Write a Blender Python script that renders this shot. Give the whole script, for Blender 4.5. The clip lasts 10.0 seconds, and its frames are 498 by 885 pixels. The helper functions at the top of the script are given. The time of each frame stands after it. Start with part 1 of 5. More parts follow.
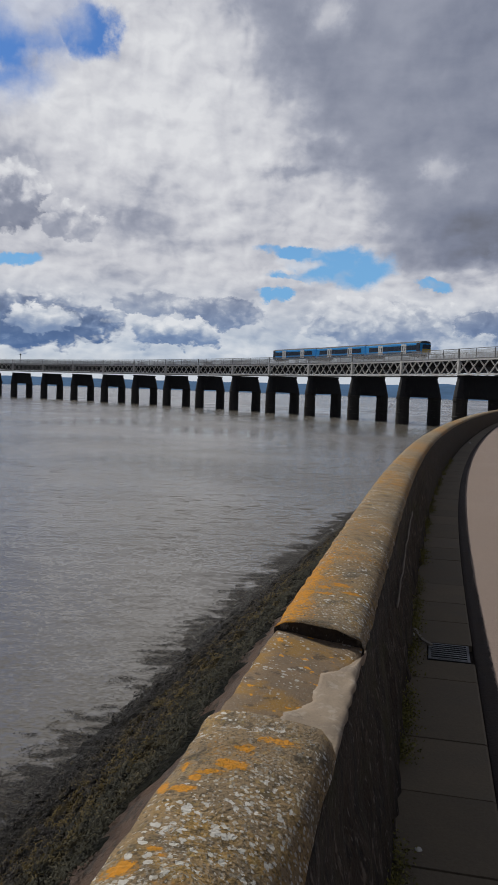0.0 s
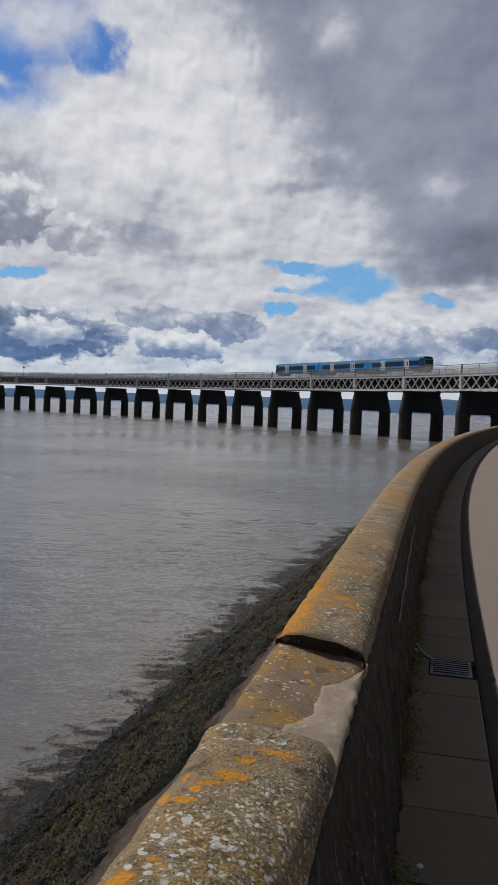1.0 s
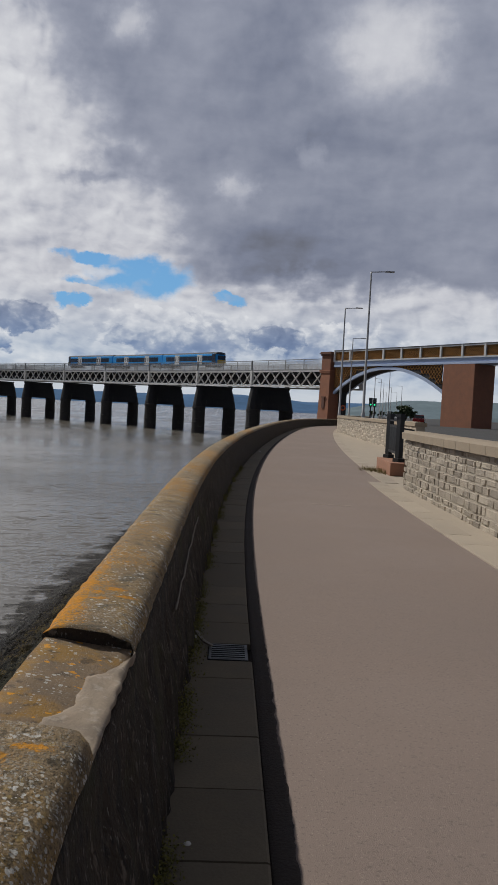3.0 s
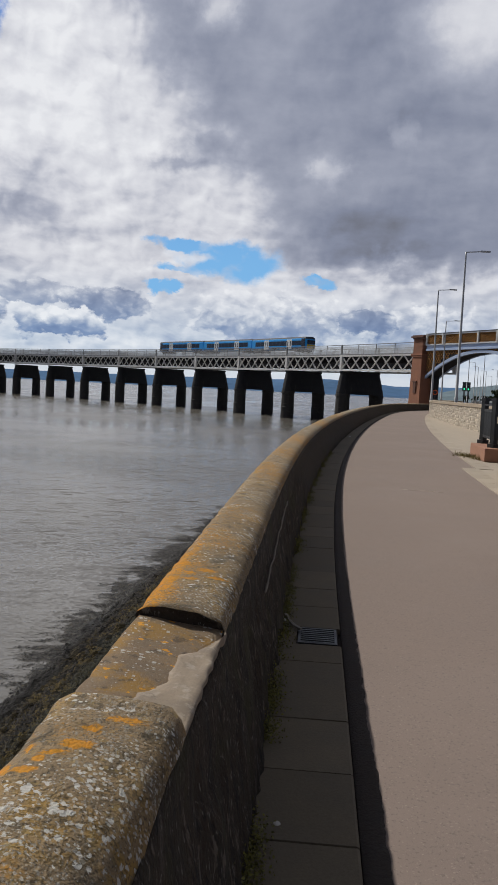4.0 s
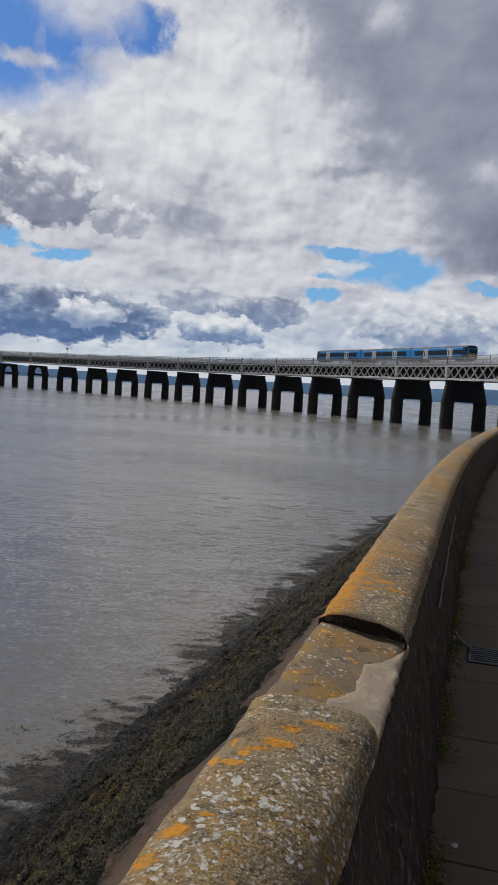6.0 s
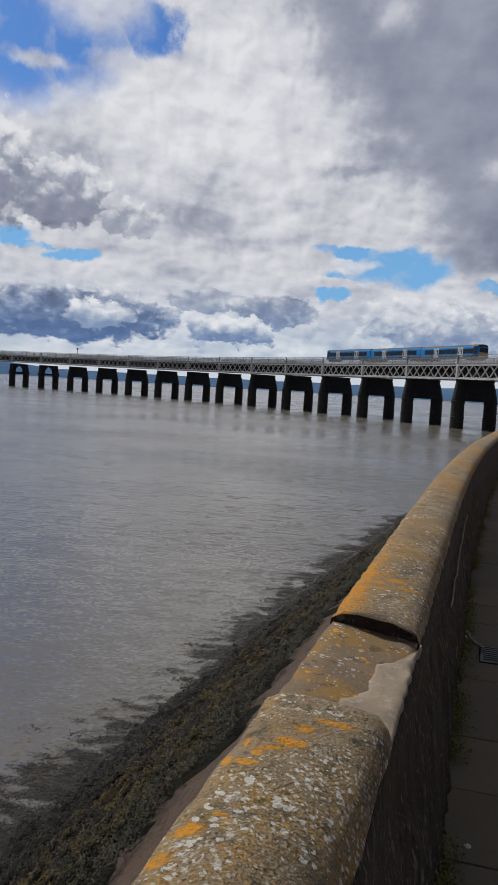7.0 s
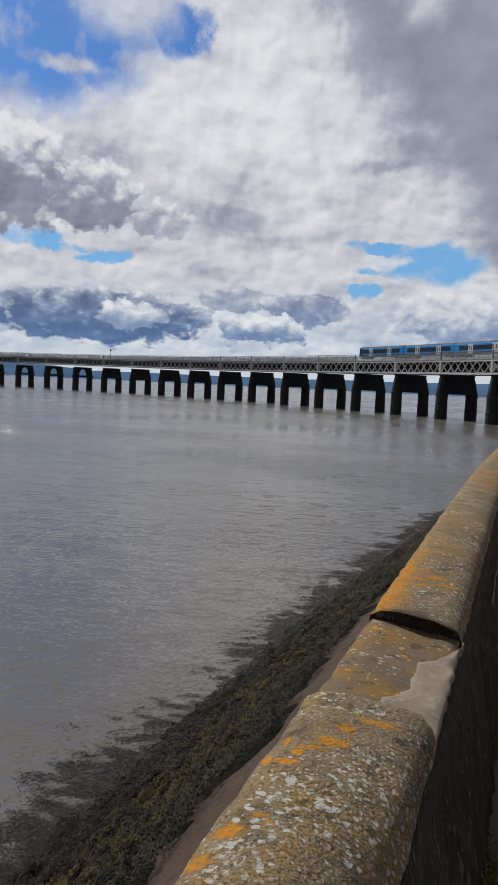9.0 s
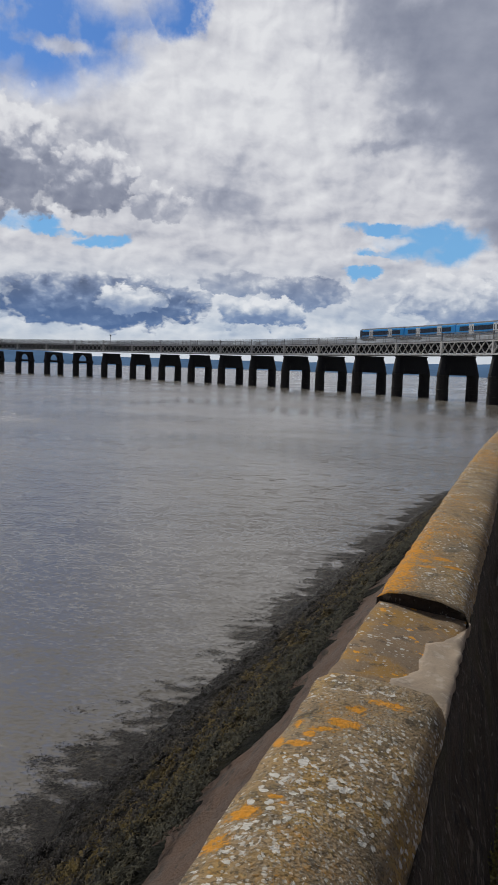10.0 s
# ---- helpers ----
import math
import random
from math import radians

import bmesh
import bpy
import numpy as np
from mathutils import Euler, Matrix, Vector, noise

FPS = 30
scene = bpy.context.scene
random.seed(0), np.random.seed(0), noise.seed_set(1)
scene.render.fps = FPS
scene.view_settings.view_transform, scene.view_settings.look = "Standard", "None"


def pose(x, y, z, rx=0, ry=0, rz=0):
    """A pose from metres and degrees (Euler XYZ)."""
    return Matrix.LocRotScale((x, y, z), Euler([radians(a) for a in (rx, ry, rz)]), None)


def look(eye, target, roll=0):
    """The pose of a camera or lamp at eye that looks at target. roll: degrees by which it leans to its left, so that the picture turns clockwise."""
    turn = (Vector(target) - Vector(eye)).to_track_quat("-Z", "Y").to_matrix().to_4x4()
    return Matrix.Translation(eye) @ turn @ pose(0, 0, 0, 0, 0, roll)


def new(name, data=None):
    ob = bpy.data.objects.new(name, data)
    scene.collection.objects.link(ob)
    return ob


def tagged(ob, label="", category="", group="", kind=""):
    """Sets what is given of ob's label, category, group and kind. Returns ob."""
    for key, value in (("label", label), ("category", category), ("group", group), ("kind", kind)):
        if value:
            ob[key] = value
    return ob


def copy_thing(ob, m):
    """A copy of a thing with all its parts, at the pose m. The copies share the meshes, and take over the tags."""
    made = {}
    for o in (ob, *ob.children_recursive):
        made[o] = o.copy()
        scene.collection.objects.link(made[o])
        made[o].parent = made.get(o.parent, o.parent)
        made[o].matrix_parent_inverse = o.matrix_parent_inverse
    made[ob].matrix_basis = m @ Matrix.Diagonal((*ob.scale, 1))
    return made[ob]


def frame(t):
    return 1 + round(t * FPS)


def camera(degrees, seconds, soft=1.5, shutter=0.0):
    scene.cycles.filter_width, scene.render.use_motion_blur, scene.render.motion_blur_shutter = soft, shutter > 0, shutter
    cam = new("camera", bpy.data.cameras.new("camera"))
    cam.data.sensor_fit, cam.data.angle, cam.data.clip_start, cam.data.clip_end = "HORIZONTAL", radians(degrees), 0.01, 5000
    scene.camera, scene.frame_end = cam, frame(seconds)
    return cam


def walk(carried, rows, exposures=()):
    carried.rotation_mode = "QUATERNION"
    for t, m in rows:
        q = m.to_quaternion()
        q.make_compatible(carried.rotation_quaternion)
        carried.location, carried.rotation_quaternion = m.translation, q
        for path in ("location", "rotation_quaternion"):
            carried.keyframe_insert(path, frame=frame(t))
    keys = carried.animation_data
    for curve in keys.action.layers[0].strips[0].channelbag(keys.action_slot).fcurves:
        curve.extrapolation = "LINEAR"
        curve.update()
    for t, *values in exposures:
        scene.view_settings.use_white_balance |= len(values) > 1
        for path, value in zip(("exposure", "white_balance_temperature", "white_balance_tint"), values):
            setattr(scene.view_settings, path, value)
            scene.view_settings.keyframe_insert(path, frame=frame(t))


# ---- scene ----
cam = camera(35.36, 10.0, soft=1.1)
# seconds; x, y, z; yaw, pitch, lean to the left
ROWS = [
    (0.0, 0.000, -0.000, 1.850, -0.00, -3.76, 1.99),
    (0.5, 0.006, -0.015, 1.833, 0.23, -3.62, 1.97),
    (1.0, -0.001, -0.008, 1.842, 0.21, -2.73, 2.35),
    (1.5, 0.005, -0.013, 1.845, 0.25, -1.92, 2.25),
    (2.0, -0.010, -0.025, 1.844, 0.35, -1.86, 2.22),
    (2.3, 0.019, -0.027, 1.843, 0.05, -1.91, 2.36),
    (2.4, 0.029, -0.028, 1.842, -0.75, -1.93, 2.40),
    (2.5, 0.039, -0.028, 1.842, -2.73, -1.95, 2.45),
    (2.6, 0.069, -0.042, 1.839, -6.00, -2.00, 2.74),
    (2.7, 0.099, -0.056, 1.836, -9.65, -2.04, 3.03),
    (3.1, 0.096, -0.052, 1.838, -15.00, -2.63, 3.03),
    (3.4, 0.093, -0.049, 1.840, -13.40, -3.07, 3.04),
    (3.8, 0.089, -0.046, 1.842, -9.84, -3.66, 3.04),
    (4.0, 0.093, -0.040, 1.828, -8.31, -3.92, 2.90),
    (4.5, 0.060, -0.060, 1.827, -6.31, -3.88, 2.99),
    (5.0, 0.008, -0.057, 1.830, -5.10, -3.56, 3.82),
    (5.5, -0.019, -0.068, 1.835, 0.02, -3.80, 3.63),
    (5.7, -0.033, -0.074, 1.831, 1.81, -3.89, 3.62),
    (6.2, -0.037, -0.071, 1.829, 3.20, -3.94, 3.57),
    (7.0, -0.043, -0.067, 1.826, 3.73, -4.01, 3.49),
    (7.5, -0.046, -0.050, 1.815, 5.68, -4.10, 3.26),
    (8.0, -0.041, -0.035, 1.816, 5.77, -3.94, 2.94),
    (8.5, -0.048, -0.018, 1.816, 6.00, -4.07, 3.03),
    (9.0, -0.054, -0.026, 1.807, 6.15, -4.22, 2.66),
    (9.5, -0.052, -0.028, 1.811, 6.11, -4.91, 1.92),
    (10.0, -0.070, -0.031, 1.811, 6.20, -5.42, 1.90),
]
walk(cam, [(t, pose(x, y, z, 90 + pitch, 0, yaw) @ pose(0, 0, 0, 0, 0, lean)) for t, x, y, z, yaw, pitch, lean in ROWS],
     exposures=[(0.0, -0.05), (2.4, -0.05), (2.7, -0.12), (4.0, 0.14), (4.6, 0.15), (5.5, -0.03), (7.0, 0.0), (10.0, 0.0)])

# ---- light ----
SUN_AZ, SUN_EL = -42.0, 45.4          # degrees to the right of +y, above the horizon
sun_data = bpy.data.lights.new("sun", "SUN")
sun_data.energy, sun_data.angle, sun_data.color = 3.0, radians(0.55), (1.0, 0.95, 0.87)
sun = new("sun", sun_data)
sun_dir = Vector((math.sin(radians(SUN_AZ)) * math.cos(radians(SUN_EL)), math.cos(radians(SUN_AZ)) * math.cos(radians(SUN_EL)), math.sin(radians(SUN_EL))))
sun.matrix_world = look(sun_dir * 300, (0, 0, 0))


class Net:
    """Short way to write a node tree."""

    def __init__(self, tree, keep=False):
        self.tree = tree
        if not keep:
            tree.nodes.clear()

    def add(self, kind):
        return self.tree.nodes.new(kind)

    def link(self, a, b):
        self.tree.links.new(a, b)

    def feed(self, socket, value):
        if isinstance(value, bpy.types.NodeSocket):
            self.link(value, socket)
        elif value is not None:
            socket.default_value = value

    def math(self, op, a, b=None, c=None, clamp=False):
        n = self.add("ShaderNodeMath")
        n.operation, n.use_clamp = op, clamp
        for k, v in enumerate((a, b, c)):
            self.feed(n.inputs[k], v)
        return n.outputs[0]

    def vec(self, op, a, b=None):
        n = self.add("ShaderNodeVectorMath")
        n.operation = op
        self.feed(n.inputs[0], a)
        self.feed(n.inputs[1], b)
        return n.outputs["Value"] if op in ("LENGTH", "DOT_PRODUCT") else n.outputs["Vector"]

    def noise(self, vector, scale, detail=4.0, rough=0.55, distort=0.0, colour=False):
        n = self.add("ShaderNodeTexNoise")
        self.feed(n.inputs["Vector"], vector)
        n.inputs["Scale"].default_value, n.inputs["Detail"].default_value = scale, detail
        n.inputs["Roughness"].default_value, n.inputs["Distortion"].default_value = rough, distort
        return n.outputs["Color"] if colour else n.outputs[0]

    def ramp(self, value, stops, mode="LINEAR"):
        n = self.add("ShaderNodeValToRGB")
        n.color_ramp.interpolation = mode
        while len(n.color_ramp.elements) < len(stops):
            n.color_ramp.elements.new(0.5)
        for e, (p, c) in zip(n.color_ramp.elements, stops):
            e.position = p
            e.color = (c, c, c, 1) if isinstance(c, (int, float)) else (*c, 1)
        self.feed(n.inputs[0], value)
        return n.outputs["Color"]

    def range(self, value, lo, hi, a=0.0, b=1.0, smooth=True):
        n = self.add("ShaderNodeMapRange")
        n.interpolation_type = "SMOOTHSTEP" if smooth else "LINEAR"
        for k, v in enumerate((value, lo, hi, a, b)):
            self.feed(n.inputs[k], v)
        return n.outputs[0]

    def mix(self, f, a, b, mode="MIX"):
        n = self.add("ShaderNodeMix")
        n.data_type, n.blend_type = "RGBA", mode
        self.feed(n.inputs[0], f)
        for k, v in ((6, a), (7, b)):
            self.feed(n.inputs[k], (*v, 1) if isinstance(v, tuple) and len(v) == 3 else v)
        return n.outputs[2]


# sky: clear blue behind broken cloud; masses as (azimuth, elevation, half width, half height) in degrees
HOLES = [(-22.0, 24.0, 9.0, 6.0), (-12.2, 23.2, 2.2, 1.7), (6.2, 9.1, 3.9, 1.35), (3.0, 10.05, 2.8, 0.5), (3.0, 8.2, 1.7, 0.35), (1.6, 6.8, 1.2, 0.4), (12.7, 8.0, 0.9, 0.4), (-22.6, 9.6, 2.2, 0.7), (-17.0, 8.5, 1.7, 0.5), (-20.0, 9.1, 2.0, 0.3)]
VEILS = [(-16.0, 24.2, 3.4, 1.7), (-13.0, 20.9, 2.3, 1.0), (-19.6, 20.4, 2.0, 0.5), (3.2, 9.2, 1.6, 0.4), (-19.6, 8.9, 0.8, 0.5)]
GREYS = [(-8.6, 14.3, 2.6, 1.2, 0.16), (-8.8, 11.7, 3.2, 1.3, 0.22), (-6.0, 10.4, 3.6, 0.9, 0.16), (1.6, 15.4, 2.8, 0.6, 0.24), (-3.0, 18.5, 3.0, 1.6, 0.08), (18.0, 11.0, 9.0, 3.0, 0.15), (5.0, 16.4, 3.0, 0.9, 0.10)]
GLOWS = [(-6.0, 19.5, 8.0, 5.5, 0.20), (-12.0, 16.5, 5.0, 3.0, 0.12), (13.3, 15.6, 1.5, 1.2, 0.26), (17.9, 18.0, 0.8, 1.0, 0.16), (23.0, 24.5, 5.0, 4.0, 0.45), (4.7, 25.0, 2.0, 1.6, 0.34), (13.2, 15.0, 3.5, 2.0, 0.10)]
# heaped clouds: azimuth, elevation, half width, half height, elevation of the base, elevation of full light, darkest tone
HEAPS = [(-17.5, 4.4, 10.0, 2.3, 2.2, 8.0, 0.95), (-7.6, 6.0, 3.6, 1.2, 4.2, 8.6, 0.55), (-2.2, 5.6, 3.8, 1.4, 2.6, 8.8, 0.70), (9.5, 5.0, 7.4, 2.2, 1.6, 7.6, 0.60), (20.2, 5.0, 6.4, 1.7, 1.5, 7.4, 0.55), (16.4, 5.2, 2.4, 1.3, 2.6, 9.0, 0.76), (7.2, 6.2, 3.6, 1.2, 4.0, 6.6, 0.40),
         (-23.2, 13.6, 4.8, 4.5, 11.6, 16.0, 0.74), (-18.0, 12.6, 4.2, 3.0, 10.8, 14.6, 0.74), (-13.4, 11.3, 2.8, 1.4, 10.0, 12.4, 0.55), (-15.0, 4.7, 3.0, 1.3, 3.2, 5.4, 0.60), (-5.6, 4.0, 4.2, 1.3, 2.9, 4.6, 0.72)]
world = bpy.data.worlds.new("sky")
scene.world = world
world.use_nodes = True
W = Net(world.node_tree)
coord = W.add("ShaderNodeTexCoord").outputs["Generated"]
sep = W.add("ShaderNodeSeparateXYZ")
W.link(coord, sep.inputs[0])
az = W.math("MULTIPLY", W.math("ARCTAN2", sep.outputs[0], sep.outputs[1]), 57.2958)
el = W.math("MULTIPLY", W.math("ARCSINE", sep.outputs[2]), 57.2958)
flat = W.add("ShaderNodeCombineXYZ")
W.link(az, flat.inputs[0])
W.link(el, flat.inputs[1])
place = flat.outputs[0]
# puffs get flatter and finer towards the horizon
deep = W.math("POWER", W.math("MAXIMUM", W.math("ADD", el, 3.0), 0.5), 0.62)
fine = W.add("ShaderNodeCombineXYZ")
W.link(W.math("MULTIPLY", az, 0.30), fine.inputs[0])
W.link(W.math("MULTIPLY", deep, 1.6), fine.inputs[1])
puff = fine.outputs[0]
warp_a = W.vec("SUBTRACT", W.noise(puff, 0.55, 2, 0.5, colour=True), (0.5, 0.5, 0.5))
warp_b = W.vec("SUBTRACT", W.noise(puff, 2.2, 8, 0.62, colour=True), (0.5, 0.5, 0.5))
warped = W.vec("ADD", W.vec("ADD", place, W.vec("MULTIPLY", warp_a, (3.2, 1.4, 0.0))), W.vec("MULTIPLY", warp_b, (3.0, 1.7, 0.0)))
# heaps keep their place and get knobbly edges
knob = W.add("ShaderNodeTexVoronoi")
knob.feature = "SMOOTH_F1"
knob.inputs["Scale"].default_value = 3.0
knob.inputs["Detail"].default_value, knob.inputs["Roughness"].default_value = 2.0, 0.5
W.link(W.vec("ADD", puff, W.vec("MULTIPLY", warp_b, (0.5, 0.5, 0))), knob.inputs["Vector"])
knobs = W.math("SUBTRACT", 0.42, knob.outputs["Distance"])
lumpy = W.vec("ADD", place, W.vec("MULTIPLY", warp_b, (3.0, 2.0, 0.0)))


def apart_from(item, where, spread=1.0):
    a, e, w, h = item[:4]
    return W.vec("LENGTH", W.vec("MULTIPLY", W.vec("SUBTRACT", where, (a, e, 0)), (spread / w, spread / h, 0)))


def masses(items):
    total = None
    for item in items:
        v = W.range(apart_from(item, warped), 0.1, 1.35, item[4], 0.0)
        total = v if total is None else W.math("ADD", total, v)
    return total


def union(items, edge):
    total = None
    for item in items:
        v = W.range(apart_from(item, warped), 1.0 - edge, 1.0 + edge, 1.0, 0.0)
        total = v if total is None else W.math("MAXIMUM", total, v)
    return total


wisps = W.noise(puff, 0.8, 6, 0.52, 0.15)
streaks = W.noise(W.vec("MULTIPLY", puff, (0.6, 1.3, 1)), 0.9, 7, 0.56, 0.12)
lumps = W.noise(puff, 1.8, 6, 0.5, 0.1)
broad = W.noise(puff, 0.28, 4, 0.5)
# the sun stands to the upper left: billows are lit on that side
lit = None
for size, amount in ((0.8, 0.50), (2.2, 0.45)):
    here, there = W.noise(puff, size, 3, 0.45, 0.6), W.noise(W.vec("ADD", puff, (-0.22 / size, 0.26 / size, 0.0)), size, 3, 0.45, 0.6)
    side = W.math("MULTIPLY", W.math("SUBTRACT", here, there), amount)
    lit = side if lit is None else W.math("ADD", lit, side)
clear = W.math("MULTIPLY", union(HOLES, 0.26), W.math("SUBTRACT", 1.0, W.math("MULTIPLY", union(VEILS, 0.6), 0.8)))
clear = W.math("MULTIPLY", clear, W.range(wisps, 0.70, 0.54, 0.40, 1.0))
clear = W.math("MULTIPLY", clear, W.range(lumps, 0.70, 0.52, 0.7, 1.0))
# the dark rain cloud to the right, from its slanting edge
edge = W.math("SUBTRACT", az, W.math("SUBTRACT", 17.6, W.math("MULTIPLY", el, 0.82)))
edge = W.math("ADD", edge, W.math("MULTIPLY", W.math("SUBTRACT", wisps, 0.5), 13.0))
under = W.math("ADD", W.math("SUBTRACT", el, 8.6), W.math("MULTIPLY", W.math("SUBTRACT", wisps, 0.5), 7.0))
rain = W.math("MULTIPLY", W.range(edge, -2.5, 5.0), W.range(under, -0.6, 1.4))
shade = W.math("ADD", W.math("MULTIPLY", rain, 0.44), W.math("SUBTRACT", masses(GREYS), masses(GLOWS)))
shade = W.math("ADD", shade, W.math("MULTIPLY", W.math("SUBTRACT", streaks, 0.5), W.math("SUBTRACT", 0.75, W.math("MULTIPLY", rain, 0.35))))
shade = W.math("ADD", shade, W.math("MULTIPLY", W.math("SUBTRACT", lumps, 0.5), W.math("SUBTRACT", 0.30, W.math("MULTIPLY", rain, 0.15))))
shade = W.math("ADD", shade, W.math("MULTIPLY", W.math("SUBTRACT", broad, 0.5), 0.35))
shade = W.math("SUBTRACT", shade, W.math("MULTIPLY", lit, W.math("SUBTRACT", 0.8, W.math("MULTIPLY", rain, 0.6))))
# rain-cloud tone added to the unseen sky overhead and behind, to cut fill light
away = W.math("MAXIMUM", W.range(W.math("ABSOLUTE", az), 34.0, 75.0), W.range(el, 32.0, 50.0))
shade = W.math("ADD", shade, W.math("MULTIPLY", away, 0.75))
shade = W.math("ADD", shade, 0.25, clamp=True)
TONES = [(0.0, (0.74, 0.75, 0.78)), (0.25, (0.58, 0.59, 0.64)), (0.5, (0.35, 0.372, 0.45)), (0.8, (0.205, 0.228, 0.305)), (1.0, (0.125, 0.13, 0.152))]
AIRY = [(0.0, (0.74, 0.77, 0.81)), (0.3, (0.47, 0.54, 0.64)), (0.65, (0.19, 0.28, 0.46)), (1.0, (0.085, 0.155, 0.32))]
low = W.range(el, 2.0, 9.0, 1.0, 0.0)
cloud = W.mix(low, W.ramp(shade, TONES), W.ramp(shade, AIRY))
sky = W.add("ShaderNodeTexSky")
sky.sky_type, sky.sun_disc = "NISHITA", False
sky.sun_elevation, sky.sun_rotation = radians(SUN_EL), radians(SUN_AZ)
sky.air_density, sky.dust_density, sky.ozone_density = 1.0, 0.6, 2.0
blue = W.mix(1.0, sky.outputs[0], (0.028, 0.050, 0.083), "MULTIPLY")
blue = W.mix(W.range(el, 8.0, 18.0, 0.8, 0.0), blue, (0.20, 0.45, 0.74))
colour = W.mix(clear, cloud, blue)
for item in HEAPS:
    d = W.math("ADD", apart_from(item, lumpy), W.math("MULTIPLY", knobs, -0.45))
    cover = W.range(d, 0.84, 1.05, 1.0, 0.0)
    height = W.math("ADD", el, W.math("MULTIPLY", W.math("SUBTRACT", lumps, 0.5), (item[5] - item[4]) * 1.0))
    height = W.math("ADD", height, W.math("MULTIPLY", knobs, (item[5] - item[4]) * 0.7))
    tone = W.math("SUBTRACT", W.range(height, item[4], item[5], item[6], 0.0), W.math("MULTIPLY", lit, 0.8), clamp=True)
    heap = W.mix(low, W.ramp(tone, TONES), W.ramp(tone, AIRY))
    colour = W.mix(cover, colour, heap)
# pale haze just over the far shore
colour = W.mix(W.range(W.math("ADD", el, W.math("MULTIPLY", W.math("SUBTRACT", streaks, 0.5), 2.0)), 1.2, 2.6, 0.8, 0.0), colour, (0.60, 0.64, 0.69))
bg = W.add("ShaderNodeBackground")
W.link(colour, bg.inputs[0])
bg.inputs[1].default_value = 1.0
W.link(bg.outputs[0], W.add("ShaderNodeOutputWorld").inputs[0])

# ---- materials ----
def material(name, base, rough=0.7, metal=0.0, vary=0.25, scale=3.0, fine=40.0, bump=0.2, size=0.02, spec=0.5, island=0.0):
    """A plain painted, stone or metal surface: two scales of variation and a fine relief."""
    m = bpy.data.materials.new(name)
    m.use_nodes = True
    n = Net(m.node_tree)
    out, p = n.add("ShaderNodeOutputMaterial"), n.add("ShaderNodeBsdfPrincipled")
    n.link(p.outputs[0], out.inputs[0])
    where = n.add("ShaderNodeTexCoord").outputs["Object"]
    big, small = n.noise(where, scale, 5, 0.6), n.noise(where, fine, 4, 0.6)
    tone = n.math("ADD", n.math("MULTIPLY", n.math("SUBTRACT", big, 0.5), 2.0 * vary), n.math("MULTIPLY", n.math("SUBTRACT", small, 0.5), vary * 1.2))
    tone = n.math("ADD", tone, 1.0)
    if island:
        tone = n.math("MULTIPLY", tone, n.range(n.add("ShaderNodeObjectInfo").outputs["Random"], 0, 1, 1 - island, 1 + island, False))
        tone = n.math("MULTIPLY", tone, n.range(n.add("ShaderNodeNewGeometry").outputs["Random Per Island"], 0, 1, 1 - island, 1 + island, False))
    col = n.vec("SCALE", tuple(base))
    n.feed(col.node.inputs["Scale"], tone)
    n.link(col, p.inputs["Base Color"])
    n.feed(p.inputs["Roughness"], n.range(big, 0.3, 0.7, max(0.05, rough - 0.1), min(1, rough + 0.1)))
    p.inputs["Metallic"].default_value = metal
    p.inputs["Specular IOR Level"].default_value = spec
    if bump:
        b = n.add("ShaderNodeBump")
        b.inputs["Strength"].default_value, b.inputs["Distance"].default_value = bump, size
        n.link(small, b.inputs["Height"])
        n.link(b.outputs[0], p.inputs["Normal"])
    return m


def parts_of(m):
    n = Net(m.node_tree, True)
    p = next(x for x in n.tree.nodes if x.bl_idname == "ShaderNodeBsdfPrincipled")
    where = next(x for x in n.tree.nodes if x.bl_idname == "ShaderNodeTexCoord").outputs["Object"]
    return n, p, where


def blotch(m, colour, scale, lo, hi, amount=1.0, detail=5, where_scale=(1, 1, 1), rough=0.6, second=None):
    """Lay patches of another colour over a material, with ragged edges of their own."""
    n, p, where = parts_of(m)
    if where_scale != (1, 1, 1):
        where = n.vec("MULTIPLY", where, where_scale)
    mask = n.range(n.noise(where, scale, detail, rough), lo, hi, 0, amount)
    if second:
        mask = n.math("MULTIPLY", mask, n.range(n.noise(where, second[0], 3, 0.5), second[1], second[2]))
    old = p.inputs["Base Color"].links[0].from_socket
    n.link(n.mix(mask, old, colour), p.inputs["Base Color"])
    return m


